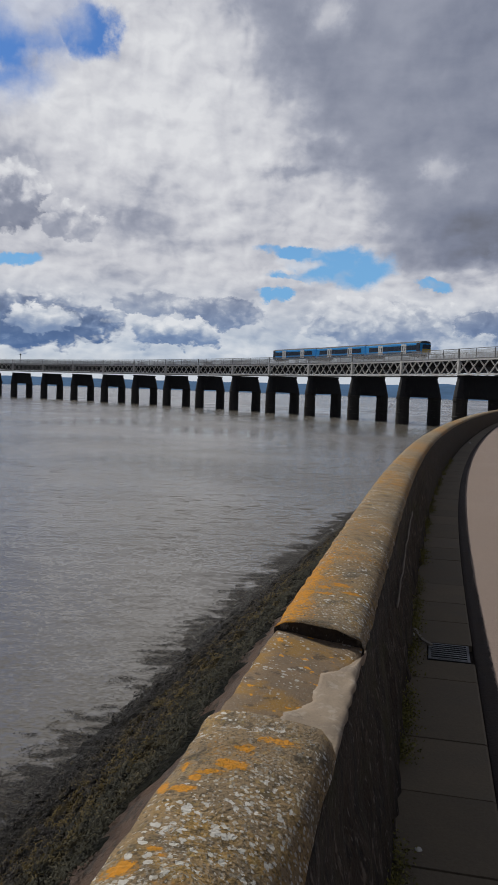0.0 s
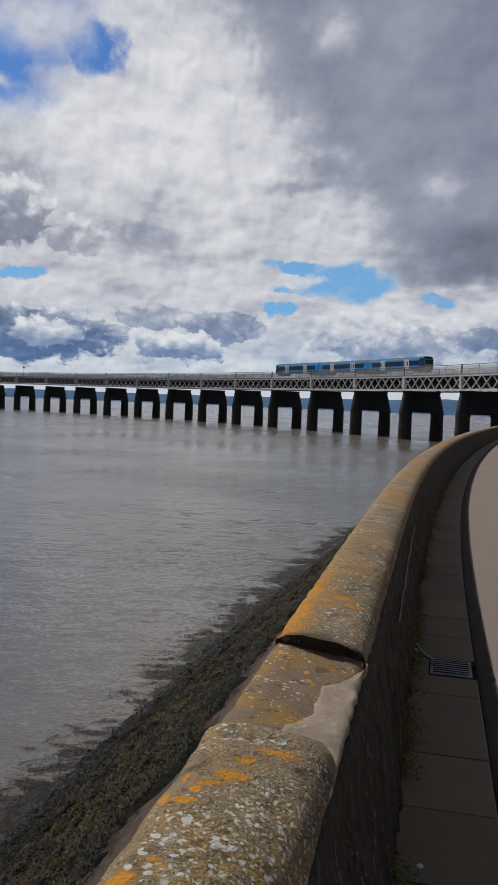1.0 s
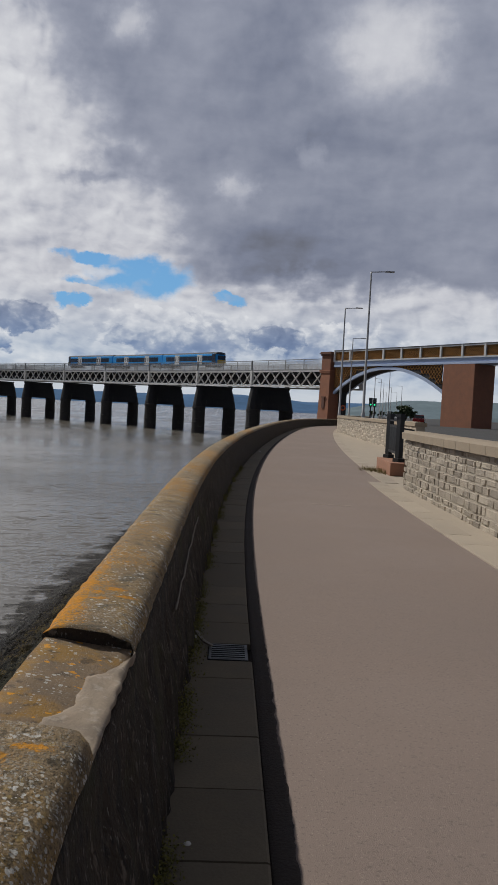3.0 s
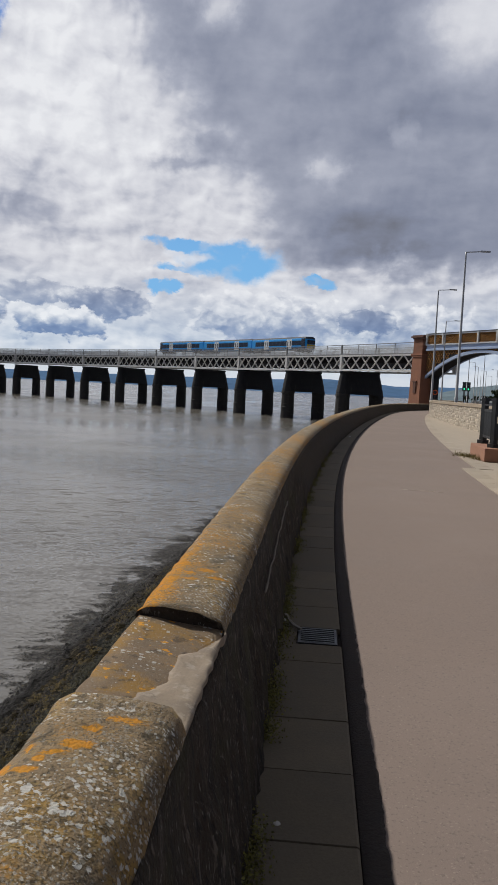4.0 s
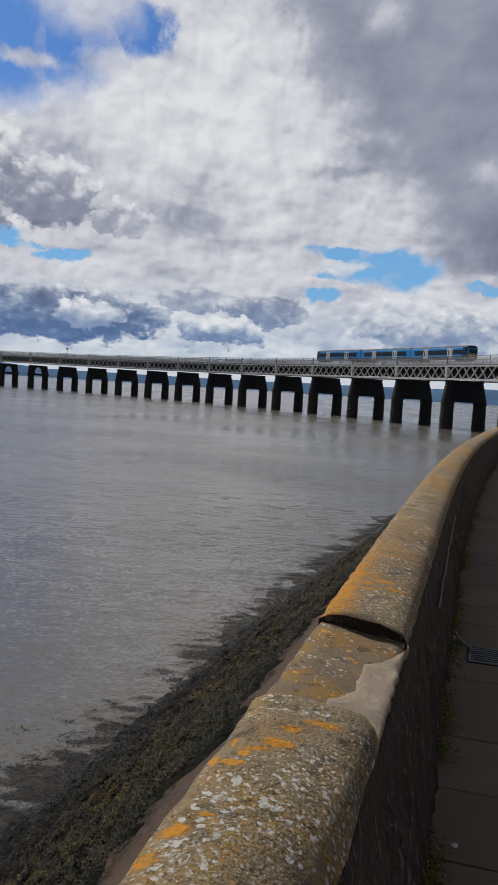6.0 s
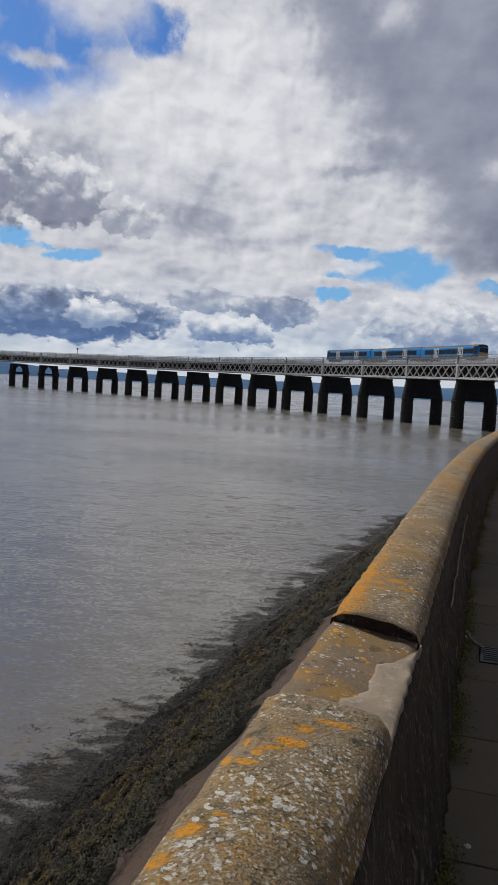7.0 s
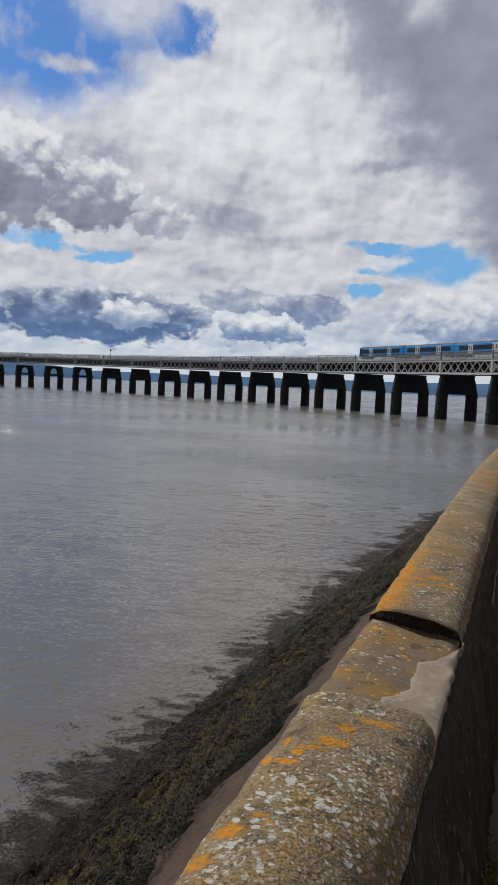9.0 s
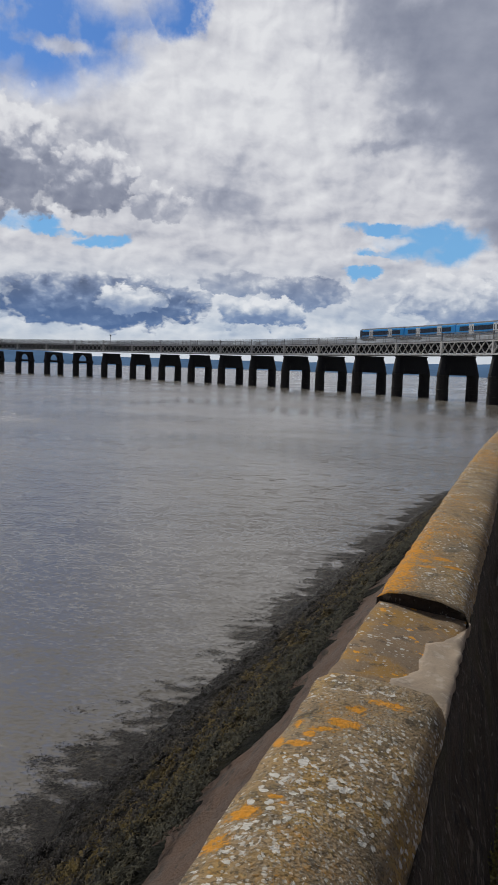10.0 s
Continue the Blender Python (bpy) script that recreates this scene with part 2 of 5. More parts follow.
def specks(m, colour, scale, size, amount=0.9, spread=(2.0, 0.45, 0.6), warp=0.3):
    """Round growths (lichen) of another colour, in clusters."""
    n, p, where = parts_of(m)
    bent = n.vec("ADD", where, n.vec("MULTIPLY", n.vec("SUBTRACT", n.noise(where, scale * 1.6, 3, 0.6, colour=True), (0.5, 0.5, 0.5)), (warp / scale * 2,) * 3))
    v = n.add("ShaderNodeTexVoronoi")
    n.feed(v.inputs["Vector"], bent)
    v.inputs["Scale"].default_value, v.inputs["Randomness"].default_value = scale, 1.0
    grow = n.range(n.noise(where, spread[0], 3, 0.6), spread[1], spread[2])
    own = n.add("ShaderNodeSeparateColor")
    n.link(v.outputs["Color"], own.inputs[0])
    radius = n.math("MULTIPLY", n.math("MULTIPLY", own.outputs[0], size), grow)
    ragged = n.math("ADD", v.outputs["Distance"], n.math("MULTIPLY", n.math("SUBTRACT", n.noise(where, scale * 5, 3, 0.7), 0.5), 0.22))
    mask = n.math("MULTIPLY", n.range(n.math("SUBTRACT", radius, ragged), -0.02, 0.06), amount)
    old = p.inputs["Base Color"].links[0].from_socket
    n.link(n.mix(mask, old, colour), p.inputs["Base Color"])
    return m


M = {}
M["coping"] = material("weathered_concrete_coping", (0.265, 0.190, 0.105), 0.92, vary=0.55, scale=6, fine=90, bump=0.9, size=0.013)
blotch(M["coping"], (0.36, 0.215, 0.045), 3.0, 0.44, 0.62, 0.75, second=(17, 0.40, 0.62))
blotch(M["coping"], (0.075, 0.062, 0.043), 8.0, 0.53, 0.66, 0.75)
blotch(M["coping"], (0.30, 0.28, 0.235), 55.0, 0.56, 0.64, 0.75, second=(4.5, 0.44, 0.58))
blotch(M["coping"], (0.055, 0.045, 0.03), 120.0, 0.52, 0.62, 0.65, 3)
blotch(M["coping"], (0.40, 0.28, 0.09), 32.0, 0.57, 0.68, 0.5)
blotch(M["coping"], (0.06, 0.048, 0.03), 24.0, 0.56, 0.66, 0.7)
specks(M["coping"], (0.60, 0.59, 0.56), 30, 0.46, 0.9, (4.0, 0.48, 0.62), 0.6)
specks(M["coping"], (0.58, 0.57, 0.53), 50, 0.52, 0.9, (3.0, 0.43, 0.60), 0.5)
specks(M["coping"], (0.54, 0.53, 0.48), 85, 0.55, 0.65, (2.6, 0.41, 0.58), 0.35)
specks(M["coping"], (0.36, 0.34, 0.29), 150, 0.60, 0.45, (5.0, 0.40, 0.56), 0.4)
# orange lichen: a few colonies near, a broad one on the seaward shoulder past the break
n, p, where = parts_of(M["coping"])
colony = None
for cx, cy, rx, ry, k in ((0.20, 3.28, 0.17, 0.45, 0.92), (0.36, 3.75, 0.20, 0.50, 0.66), (0.455, 3.63, 0.09, 0.07, 1.0), (0.364, 3.56, 0.07, 0.06, 0.95), (0.49, 3.51, 0.09, 0.035, 0.95), (0.37, 3.46, 0.08, 0.04, 0.95), (0.55, 4.4, 0.4, 0.6, 0.55), (0.80, 5.4, 0.5, 0.9, 0.5), (1.5, 8.5, 0.7, 2.2, 0.62), (2.2, 11.0, 0.9, 2.0, 0.6), (8.0, 30.0, 3.0, 6.0, 0.62), (0.095, 1.945, 0.085, 0.04, 1.0), (0.02, 1.895, 0.05, 0.03, 0.95), (-0.018, 1.80, 0.065, 0.04, 1.1), (-0.122, 1.675, 0.055, 0.026, 1.2), (-0.098, 1.73, 0.024, 0.035, 1.15), (-0.066, 1.76, 0.055, 0.025, 1.0), (-0.165, 1.70, 0.022, 0.07, 1.15), (-0.125, 1.81, 0.02, 0.06, 0.95), (-0.155, 1.443, 0.03, 0.02, 1.0), (-0.107, 1.32, 0.09, 0.06, 0.62),
                          (-0.21, 1.38, 0.055, 0.04, 1.15), (-0.25, 1.30, 0.05, 0.05, 1.0), (-0.14, 1.42, 0.02, 0.015, 1.05), (-0.10, 1.15, 0.3, 0.3, 0.42), (-0.05, 1.88, 0.2, 0.12, 0.45), (3.2, 14.0, 1.5, 3.0, 0.62), (5.6, 22.0, 2, 4, 0.64)):
    d = n.vec("LENGTH", n.vec("MULTIPLY", n.vec("SUBTRACT", where, (cx, cy, 0.96)), (1 / rx, 1 / ry, 0.5)))
    v = n.range(d, 0.15, 1.2, k, 0.0)
    colony = v if colony is None else n.math("MAXIMUM", colony, v)
# pale crust in colonies, densest along the broken end
crust = None
for cx, cy, rx, ry, k in ((0.04, 2.005, 0.22, 0.045, 1.0), (-0.10, 1.96, 0.10, 0.05, 0.9), (-0.02, 1.62, 0.20, 0.07, 0.85), (-0.12, 1.50, 0.16, 0.09, 0.8), (-0.20, 1.28, 0.18, 0.10, 0.85), (-0.04, 1.40, 0.12, 0.06, 0.7), (0.62, 4.0, 0.12, 0.5, 0.75), (0.5, 3.2, 0.14, 0.14, 0.75), (0.95, 5.2, 0.2, 0.8, 0.7), (1.3, 6.6, 0.25, 0.9, 0.7)):
    d = n.vec("LENGTH", n.vec("MULTIPLY", n.vec("SUBTRACT", where, (cx, cy, 0.95)), (1 / rx, 1 / ry, 0.5)))
    v = n.range(d, 0.1, 1.25, k, 0.0)
    crust = v if crust is None else n.math("MAXIMUM", crust, v)
crust = n.math("ADD", crust, n.math("MULTIPLY", n.math("SUBTRACT", n.noise(where, 42, 5, 0.65, 0.6), 0.5), 2.6))
old = p.inputs["Base Color"].links[0].from_socket
n.link(n.mix(n.range(crust, 0.92, 1.06, 0, 0.85), old, (0.56, 0.55, 0.52)), p.inputs["Base Color"])
# along the seaward shoulder just past the break
xyz = n.add("ShaderNodeSeparateXYZ")
n.link(where, xyz.inputs[0])
across = n.math("DIVIDE", n.math("ADD", n.math("SUBTRACT", xyz.outputs[0], n.math("MULTIPLY", xyz.outputs[1], 0.234)), 0.0905), 1.027)
band = n.math("MULTIPLY", n.range(n.math("ABSOLUTE", n.math("ADD", across, 0.45)), 0.02, 0.13, 0.92, 0.0), n.range(xyz.outputs[1], 5.4, 3.3, 0.45, 1.0))
colony = n.math("MAXIMUM", colony, n.math("MULTIPLY", band, n.range(xyz.outputs[1], 2.6, 2.9)))
ragged = n.math("ADD", colony, n.math("MULTIPLY", n.math("SUBTRACT", n.noise(where, 75, 6, 0.7), 0.5), 2.3))
ragged = n.math("ADD", ragged, n.math("MULTIPLY", n.math("SUBTRACT", n.noise(where, 13, 4, 0.6), 0.5), 1.1))
old = p.inputs["Base Color"].links[0].from_socket
golden = n.mix(n.range(n.noise(where, 60, 3, 0.6), 0.4, 0.62), (0.60, 0.245, 0.003), (0.44, 0.20, 0.008))
stain = n.mix(n.range(ragged, 0.35, 0.75, 0, 0.65), old, (0.33, 0.17, 0.03))
n.link(n.mix(n.range(ragged, 0.72, 0.86, 0, 0.95), stain, golden), p.inputs["Base Color"])
# dark streaked wall; shade of its landward side is put into the colour
M["wall"] = material("dark_wall_with_shade", (0.038, 0.026, 0.017), 0.95, vary=0.9, scale=6, fine=60, bump=0.8, size=0.03)
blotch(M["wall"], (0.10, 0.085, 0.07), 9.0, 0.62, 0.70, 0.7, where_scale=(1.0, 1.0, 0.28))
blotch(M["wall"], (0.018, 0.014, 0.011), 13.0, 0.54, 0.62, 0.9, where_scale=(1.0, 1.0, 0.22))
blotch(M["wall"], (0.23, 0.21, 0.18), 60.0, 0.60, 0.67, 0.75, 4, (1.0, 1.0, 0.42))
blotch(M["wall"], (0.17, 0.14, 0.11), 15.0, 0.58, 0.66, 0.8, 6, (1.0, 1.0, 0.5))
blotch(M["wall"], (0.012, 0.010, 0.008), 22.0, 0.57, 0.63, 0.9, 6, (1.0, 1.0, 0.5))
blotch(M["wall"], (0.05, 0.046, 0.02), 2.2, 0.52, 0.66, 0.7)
# bare broken stretch: brown, with only a few growths
M["bare_coping"] = material("bare_weathered_concrete", (0.195, 0.138, 0.085), 0.93, vary=0.5, scale=7, fine=120, bump=0.8, size=0.010)
blotch(M["bare_coping"], (0.30, 0.165, 0.025), 6.0, 0.46, 0.62, 0.75)
blotch(M["bare_coping"], (0.07, 0.055, 0.04), 14.0, 0.54, 0.66, 0.75)
blotch(M["bare_coping"], (0.27, 0.235, 0.18), 90.0, 0.57, 0.66, 0.7)
specks(M["bare_coping"], (0.44, 0.43, 0.39), 48, 0.55, 0.9, (4.0, 0.40, 0.56), 0.4)
specks(M["bare_coping"], (0.60, 0.27, 0.01), 26, 0.46, 0.95, (5.0, 0.42, 0.56), 0.6)
M["mortar"] = material("pale_patch_mortar", (0.285, 0.228, 0.17), 0.93, vary=0.3, scale=9, fine=70, bump=0.5, size=0.008)
blotch(M["mortar"], (0.21, 0.17, 0.13), 7.0, 0.50, 0.64, 0.75)
blotch(M["mortar"], (0.40, 0.35, 0.29), 22.0, 0.52, 0.66, 0.6)
blotch(M["mortar"], (0.16, 0.13, 0.10), 130.0, 0.62, 0.70, 0.5)
M["slab"] = material("concrete_slab", (0.190, 0.155, 0.108), 0.9, vary=0.35, scale=2.5, fine=70, bump=0.3, size=0.006, island=0.10)
# joint dirt; along the path's edge it also stands for the wall's shadow
M["joint"] = material("joint_dirt_and_shadow", (0.048, 0.036, 0.030), 0.95, vary=0.6, scale=6, fine=60, bump=0.6)
M["tarmac"] = material("pinkish_tarmac", (0.225, 0.175, 0.15), 0.92, vary=0.14, scale=0.6, fine=160, bump=0.45, size=0.008)
blotch(M["tarmac"], (0.255, 0.20, 0.172), 0.25, 0.46, 0.6, 0.5)
blotch(M["tarmac"], (0.12, 0.095, 0.085), 60.0, 0.58, 0.66, 0.6, 3)
blotch(M["tarmac"], (0.34, 0.28, 0.24), 75.0, 0.61, 0.68, 0.6, 3)
M["flag"] = material("pale_paving_flag", (0.37, 0.315, 0.25), 0.9, vary=0.2, scale=1.4, fine=60, bump=0.3, size=0.01, island=0.10)
M["rubble"] = material("tan_rubble_stone", (0.37, 0.325, 0.265), 0.9, vary=0.35, scale=4, fine=30, bump=0.6, size=0.03, island=0.28)
M["rubble_joint"] = material("rubble_mortar", (0.40, 0.355, 0.29), 0.95, vary=0.25, bump=0.4)
M["cope_stone"] = material("sandstone_cope", (0.33, 0.27, 0.20), 0.9, vary=0.25, scale=3, bump=0.4)
M["rock"] = material("brown_sea_wall_pitching", (0.085, 0.051, 0.034), 0.85, vary=0.6, scale=4, fine=30, bump=1.0, size=0.06)
blotch(M["rock"], (0.035, 0.026, 0.020), 6.0, 0.55, 0.64, 0.85, where_scale=(1.0, 0.4, 1.0))
M["weed"] = material("wet_bladder_wrack", (0.008, 0.007, 0.006), 0.6, vary=0.7, scale=2.0, fine=30, bump=0.9, size=0.05, spec=0.1)
M["strand"] = material("wrack_strand", (0.024, 0.022, 0.021), 0.5, vary=0.5, scale=1.3, fine=20, bump=0.0, island=0.75, spec=0.18)
for key, gold, grey in (("weed", (0.030, 0.021, 0.004), (0.009, 0.010, 0.006)), ("strand", (0.125, 0.092, 0.030), (0.052, 0.052, 0.036))):
    # bands that follow the shore: dry grey-green above, golden in the middle, black and wet at the water
    n, p, where = parts_of(M[key])
    xyz = n.add("ShaderNodeSeparateXYZ")
    n.link(where, xyz.inputs[0])
    y_ = xyz.outputs[1]
    bend = n.math("ADD", n.math("MULTIPLY", y_, 0.213), n.math("MULTIPLY", n.math("MULTIPLY", y_, y_), 0.0021))
    across = n.math("SUBTRACT", xyz.outputs[0], bend)
    across = n.math("ADD", across, n.math("MULTIPLY", n.math("SUBTRACT", n.noise(where, 0.9, 5, 0.6), 0.5), 1.5))
    old = p.inputs["Base Color"].links[0].from_socket
    mid = n.math("MULTIPLY", n.range(across, -4.9, -4.0), n.range(across, -2.6, -3.4))
    patch = n.range(n.noise(where, 3.5, 4, 0.6), 0.47, 0.60)
    col = n.mix(n.range(across, -3.9, -2.9, 0, 0.85), old, grey)
    col = n.mix(n.math("MULTIPLY", mid, patch), col, gold)
    n.link(col, p.inputs["Base Color"])
    n.feed(p.inputs["Roughness"], n.range(across, -5.6, -4.2, 0.50, 0.75))
blotch(M["strand"], (0.13, 0.105, 0.05), 9.0, 0.58, 0.67, 0.6, 4)
blotch(M["strand"], (0.007, 0.007, 0.007), 6.0, 0.53, 0.62, 0.8, 4)
M["moss"] = material("green_weed_leaf", (0.115, 0.105, 0.022), 0.7, vary=0.5, scale=5, bump=0.2, island=0.5)
M["iron_black"] = material("tarred_pier_iron", (0.012, 0.012, 0.015), 0.7, vary=0.5, scale=0.5, fine=6, bump=0.4, size=0.05)
blotch(M["iron_black"], (0.05, 0.046, 0.042), 1.0, 0.54, 0.70, 0.6, where_scale=(1.0, 1.0, 0.5))
M["pier_stone"] = material("pier_base_masonry", (0.035, 0.033, 0.031), 0.85, vary=0.6, scale=0.8, fine=8, bump=0.6, size=0.08)
blotch(M["pier_stone"], (0.13, 0.125, 0.115), 2.0, 0.60, 0.68, 0.8, where_scale=(0.4, 0.4, 1.6))
M["girder"] = material("pale_grey_girder_paint", (0.70, 0.70, 0.69), 0.55, vary=0.2, scale=0.6, fine=8, bump=0.1)
M["deck"] = material("dark_deck", (0.03, 0.03, 0.033), 0.8, vary=0.3, bump=0.2)
M["rail_grey"] = material("grey_railing_paint", (0.24, 0.245, 0.25), 0.55, vary=0.2, bump=0.1)
M["mesh_grey"] = material("galvanised_railing_infill", (0.46, 0.465, 0.47), 0.5, vary=0.2, bump=0.1)
M["brick"] = material("red_brick", (0.29, 0.13, 0.078), 0.85, vary=0.35, scale=1.0, fine=9, bump=0.4, size=0.02, island=0.15)
M["brick_dark"] = material("soot_dark_brick", (0.15, 0.075, 0.055), 0.85, vary=0.35, scale=1.0, fine=9, bump=0.4)
M["blue_paint"] = material("pale_blue_iron_paint", (0.42, 0.52, 0.72), 0.5, vary=0.12, bump=0.1)
M["white_iron"] = material("off_white_iron_paint", (0.62, 0.64, 0.66), 0.5, vary=0.12, bump=0.1)
M["ochre"] = material("ochre_lattice_panel", (0.42, 0.21, 0.055), 0.7, vary=0.25, scale=1.2, bump=0.2)
M["black_metal"] = material("black_painted_metal", (0.018, 0.019, 0.02), 0.45, vary=0.3, bump=0.1)
M["galv"] = material("galvanised_post", (0.44, 0.45, 0.46), 0.45, 0.3, vary=0.12, bump=0.05)
M["train_blue"] = material("blue_train_paint", (0.012, 0.34, 0.85), 0.5, vary=0.06, bump=0.0)
M["train_dark"] = material("dark_navy_train_paint", (0.012, 0.018, 0.035), 0.3, vary=0.1, bump=0.0)
M["train_white"] = material("white_train_door", (0.82, 0.84, 0.85), 0.4, vary=0.06, bump=0.0)
M["train_roof"] = material("grey_train_roof", (0.07, 0.075, 0.085), 0.7, vary=0.2, bump=0.1)
M["yellow"] = material("yellow_warning_panel", (0.62, 0.42, 0.03), 0.4, vary=0.08, bump=0.0)
M["glass_dark"] = material("dark_window_glass", (0.012, 0.014, 0.018), 0.08, vary=0.0, bump=0.0)
M["red_car"] = material("red_car_paint", (0.38, 0.02, 0.02), 0.25, vary=0.05, bump=0.0)
M["white_car"] = material("silver_car_paint", (0.45, 0.46, 0.48), 0.25, vary=0.05, bump=0.0)
M["rubber"] = material("black_rubber", (0.02, 0.02, 0.02), 0.8, vary=0.1, bump=0.1)
# aerial haze is put into the bluish colours of both hill ranges
M["hill"] = material("hazed_wooded_hill", (0.095, 0.175, 0.31), 1.0, vary=0.35, scale=0.004, fine=0.02, bump=0.0, spec=0.0)
M["hill_near"] = material("hazed_green_hill", (0.16, 0.21, 0.24), 1.0, vary=0.35, scale=0.006, fine=0.03, bump=0.0, spec=0.0)
M["leaf"] = material("dark_green_leaf", (0.035, 0.055, 0.02), 0.7, vary=0.4, bump=0.0, island=0.4)
M["dry_grass"] = material("dry_grass", (0.22, 0.18, 0.06), 0.8, vary=0.3, bump=0.0, island=0.3)
M["bark"] = material("grey_bark", (0.10, 0.08, 0.06), 0.9, vary=0.3, bump=0.4)
M["road"] = material("asphalt_road", (0.055, 0.055, 0.056), 0.9, vary=0.2, scale=0.5, fine=60, bump=0.3)
M["orange"] = material("orange_lifebuoy_plastic", (0.70, 0.12, 0.03), 0.45, vary=0.1, bump=0.0)
M["stone_red"] = material("red_sandstone_block", (0.33, 0.17, 0.11), 0.9, vary=0.25, scale=3, bump=0.4)
M["twig"] = material("weathered_twig", (0.26, 0.23, 0.19), 0.8, vary=0.3, bump=0.2)
M["shell"] = material("chalky_shell", (0.62, 0.60, 0.56), 0.6, vary=0.1, bump=0.1)

# water: silty brown body, ripples in two directions of wind and swell
M["water"] = material("silty_estuary_water", (0.145, 0.134, 0.116), 0.17, vary=0.12, scale=0.05, fine=0.4, bump=0.0)
n, p, where = parts_of(M["water"])
calm = n.range(n.noise(where, 0.03, 4, 0.6), 0.40, 0.62, 0.45, 1.15)


def ripple(stretch, scale, slope_, detail=3):
    c = n.vec("SUBTRACT", n.noise(n.vec("MULTIPLY", where, stretch), scale, detail, 0.55, 0.3, colour=True), (0.5, 0.5, 0.5))
    return n.vec("MULTIPLY", c, (slope_ * 0.65, slope_, 0))


tilt = n.vec("ADD", n.vec("ADD", ripple((0.45, 1.0, 1), 4.5, 0.55, 2), ripple((0.60, 1.0, 1), 15.0, 1.15, 2)), ripple((0.45, 1.0, 1), 0.9, 0.30))
# sparse steeper crests facing the shore
crest = n.noise(n.vec("MULTIPLY", where, (0.30, 1.0, 1)), 2.6, 3, 0.5, 0.5)
crest = n.math("MULTIPLY", n.range(crest, 0.56, 0.70), n.range(n.noise(where, 0.045, 3, 0.5), 0.40, 0.60, 0.15, 0.75))
lean_to = n.add("ShaderNodeCombineXYZ")
n.feed(lean_to.inputs[1], n.math("MULTIPLY", crest, -0.55))
tilt = n.vec("ADD", tilt, lean_to.outputs[0])
tilt = n.vec("SCALE", tilt)
n.feed(tilt.node.inputs["Scale"], calm)
n.link(n.vec("NORMALIZE", n.vec("ADD", tilt, (0.0, -0.060, 1))), p.inputs["Normal"])
p.inputs["IOR"].default_value = 1.55

M["lamp_green"] = bpy.data.materials.new("green_signal_lens")
M["lamp_green"].use_nodes = True
n = Net(M["lamp_green"].node_tree)
e = n.add("ShaderNodeEmission")
e.inputs[0].default_value, e.inputs[1].default_value = (0.05, 0.9, 0.45, 1), 0.9
n.link(e.outputs[0], n.add("ShaderNodeOutputMaterial").inputs[0])


# ---- building helpers ----
def mesh_of(name, bm, mat):
    me = bpy.data.meshes.new(name)
    bm.normal_update()
    bm.to_mesh(me)
    bm.free()
    me.materials.append(mat)
    return me


def thing(name, label, category, group="", kind="", at=(0, 0, 0), turn=0.0):
    ob = new(name)
    ob.matrix_world = pose(*at, 0, 0, turn)
    return tagged(ob, label, category, group, kind)


def part(name, bm, mat, parent=None, label="", smooth=False):
    me = bm if isinstance(bm, bpy.types.Mesh) else mesh_of(name, bm, mat)
    if smooth:
        me.shade_smooth()
    ob = new(name, me)
    if parent is not None:
        ob.parent = parent
    return tagged(ob, label)


def solid(name, bm, mat, label, category, group="", kind="", smooth=False):
    return tagged(part(name, bm, mat, None, "", smooth), label, category, group, kind)


def box(bm, x0, x1, y0, y1, z0, z1, m=None, bevel=0.0):
    vs = [Vector((x, y, z)) for x in (x0, x1) for y in (y0, y1) for z in (z0, z1)]
    if m is not None:
        vs = [m @ v for v in vs]
    v = [bm.verts.new(c) for c in vs]
    fs = [bm.faces.new([v[i] for i in q]) for q in ((0, 1, 3, 2), (4, 6, 7, 5), (0, 4, 5, 1), (2, 3, 7, 6), (0, 2, 6, 4), (1, 5, 7, 3))]
    if bevel:
        es = list({e for f in fs for e in f.edges})
        bmesh.ops.bevel(bm, geom=es, offset=bevel, segments=2, affect="EDGES", profile=0.6)
    return bm


def bar(bm, a, b, w, h=None, up=(0, 0, 1)):
    """A straight bar of section w x h from a to b."""
    a, b = Vector(a), Vector(b)
    d = (b - a).normalized()
    s = d.cross(Vector(up))
    if s.length < 1e-4:
        s = Vector((1, 0, 0))
    s.normalize()
    u = s.cross(d)
    h = w if h is None else h
    v = [bm.verts.new(q + s * (i * w / 2) + u * (j * h / 2)) for q in (a, b) for i, j in ((-1, -1), (1, -1), (1, 1), (-1, 1))]
    for q in ((0, 1, 2, 3), (7, 6, 5, 4), (0, 4, 5, 1), (1, 5, 6, 2), (2, 6, 7, 3), (3, 7, 4, 0)):
        bm.faces.new([v[i] for i in q])
    return bm


def tube(bm, rings, sides=12, caps=True):
    """A turned or bent tube through rings of (centre, radius), all level."""
    loops = []
    for c, r in rings:
        c = Vector(c)
        loops.append([bm.verts.new(c + Vector((math.cos(2 * math.pi * k / sides) * r, math.sin(2 * math.pi * k / sides) * r, 0))) for k in range(sides)])
    for a, b in zip(loops, loops[1:]):
        for k in range(sides):
            bm.faces.new((a[k], a[(k + 1) % sides], b[(k + 1) % sides], b[k]))
    if caps:
        bm.faces.new(loops[0][::-1])
        bm.faces.new(loops[-1])
    return bm


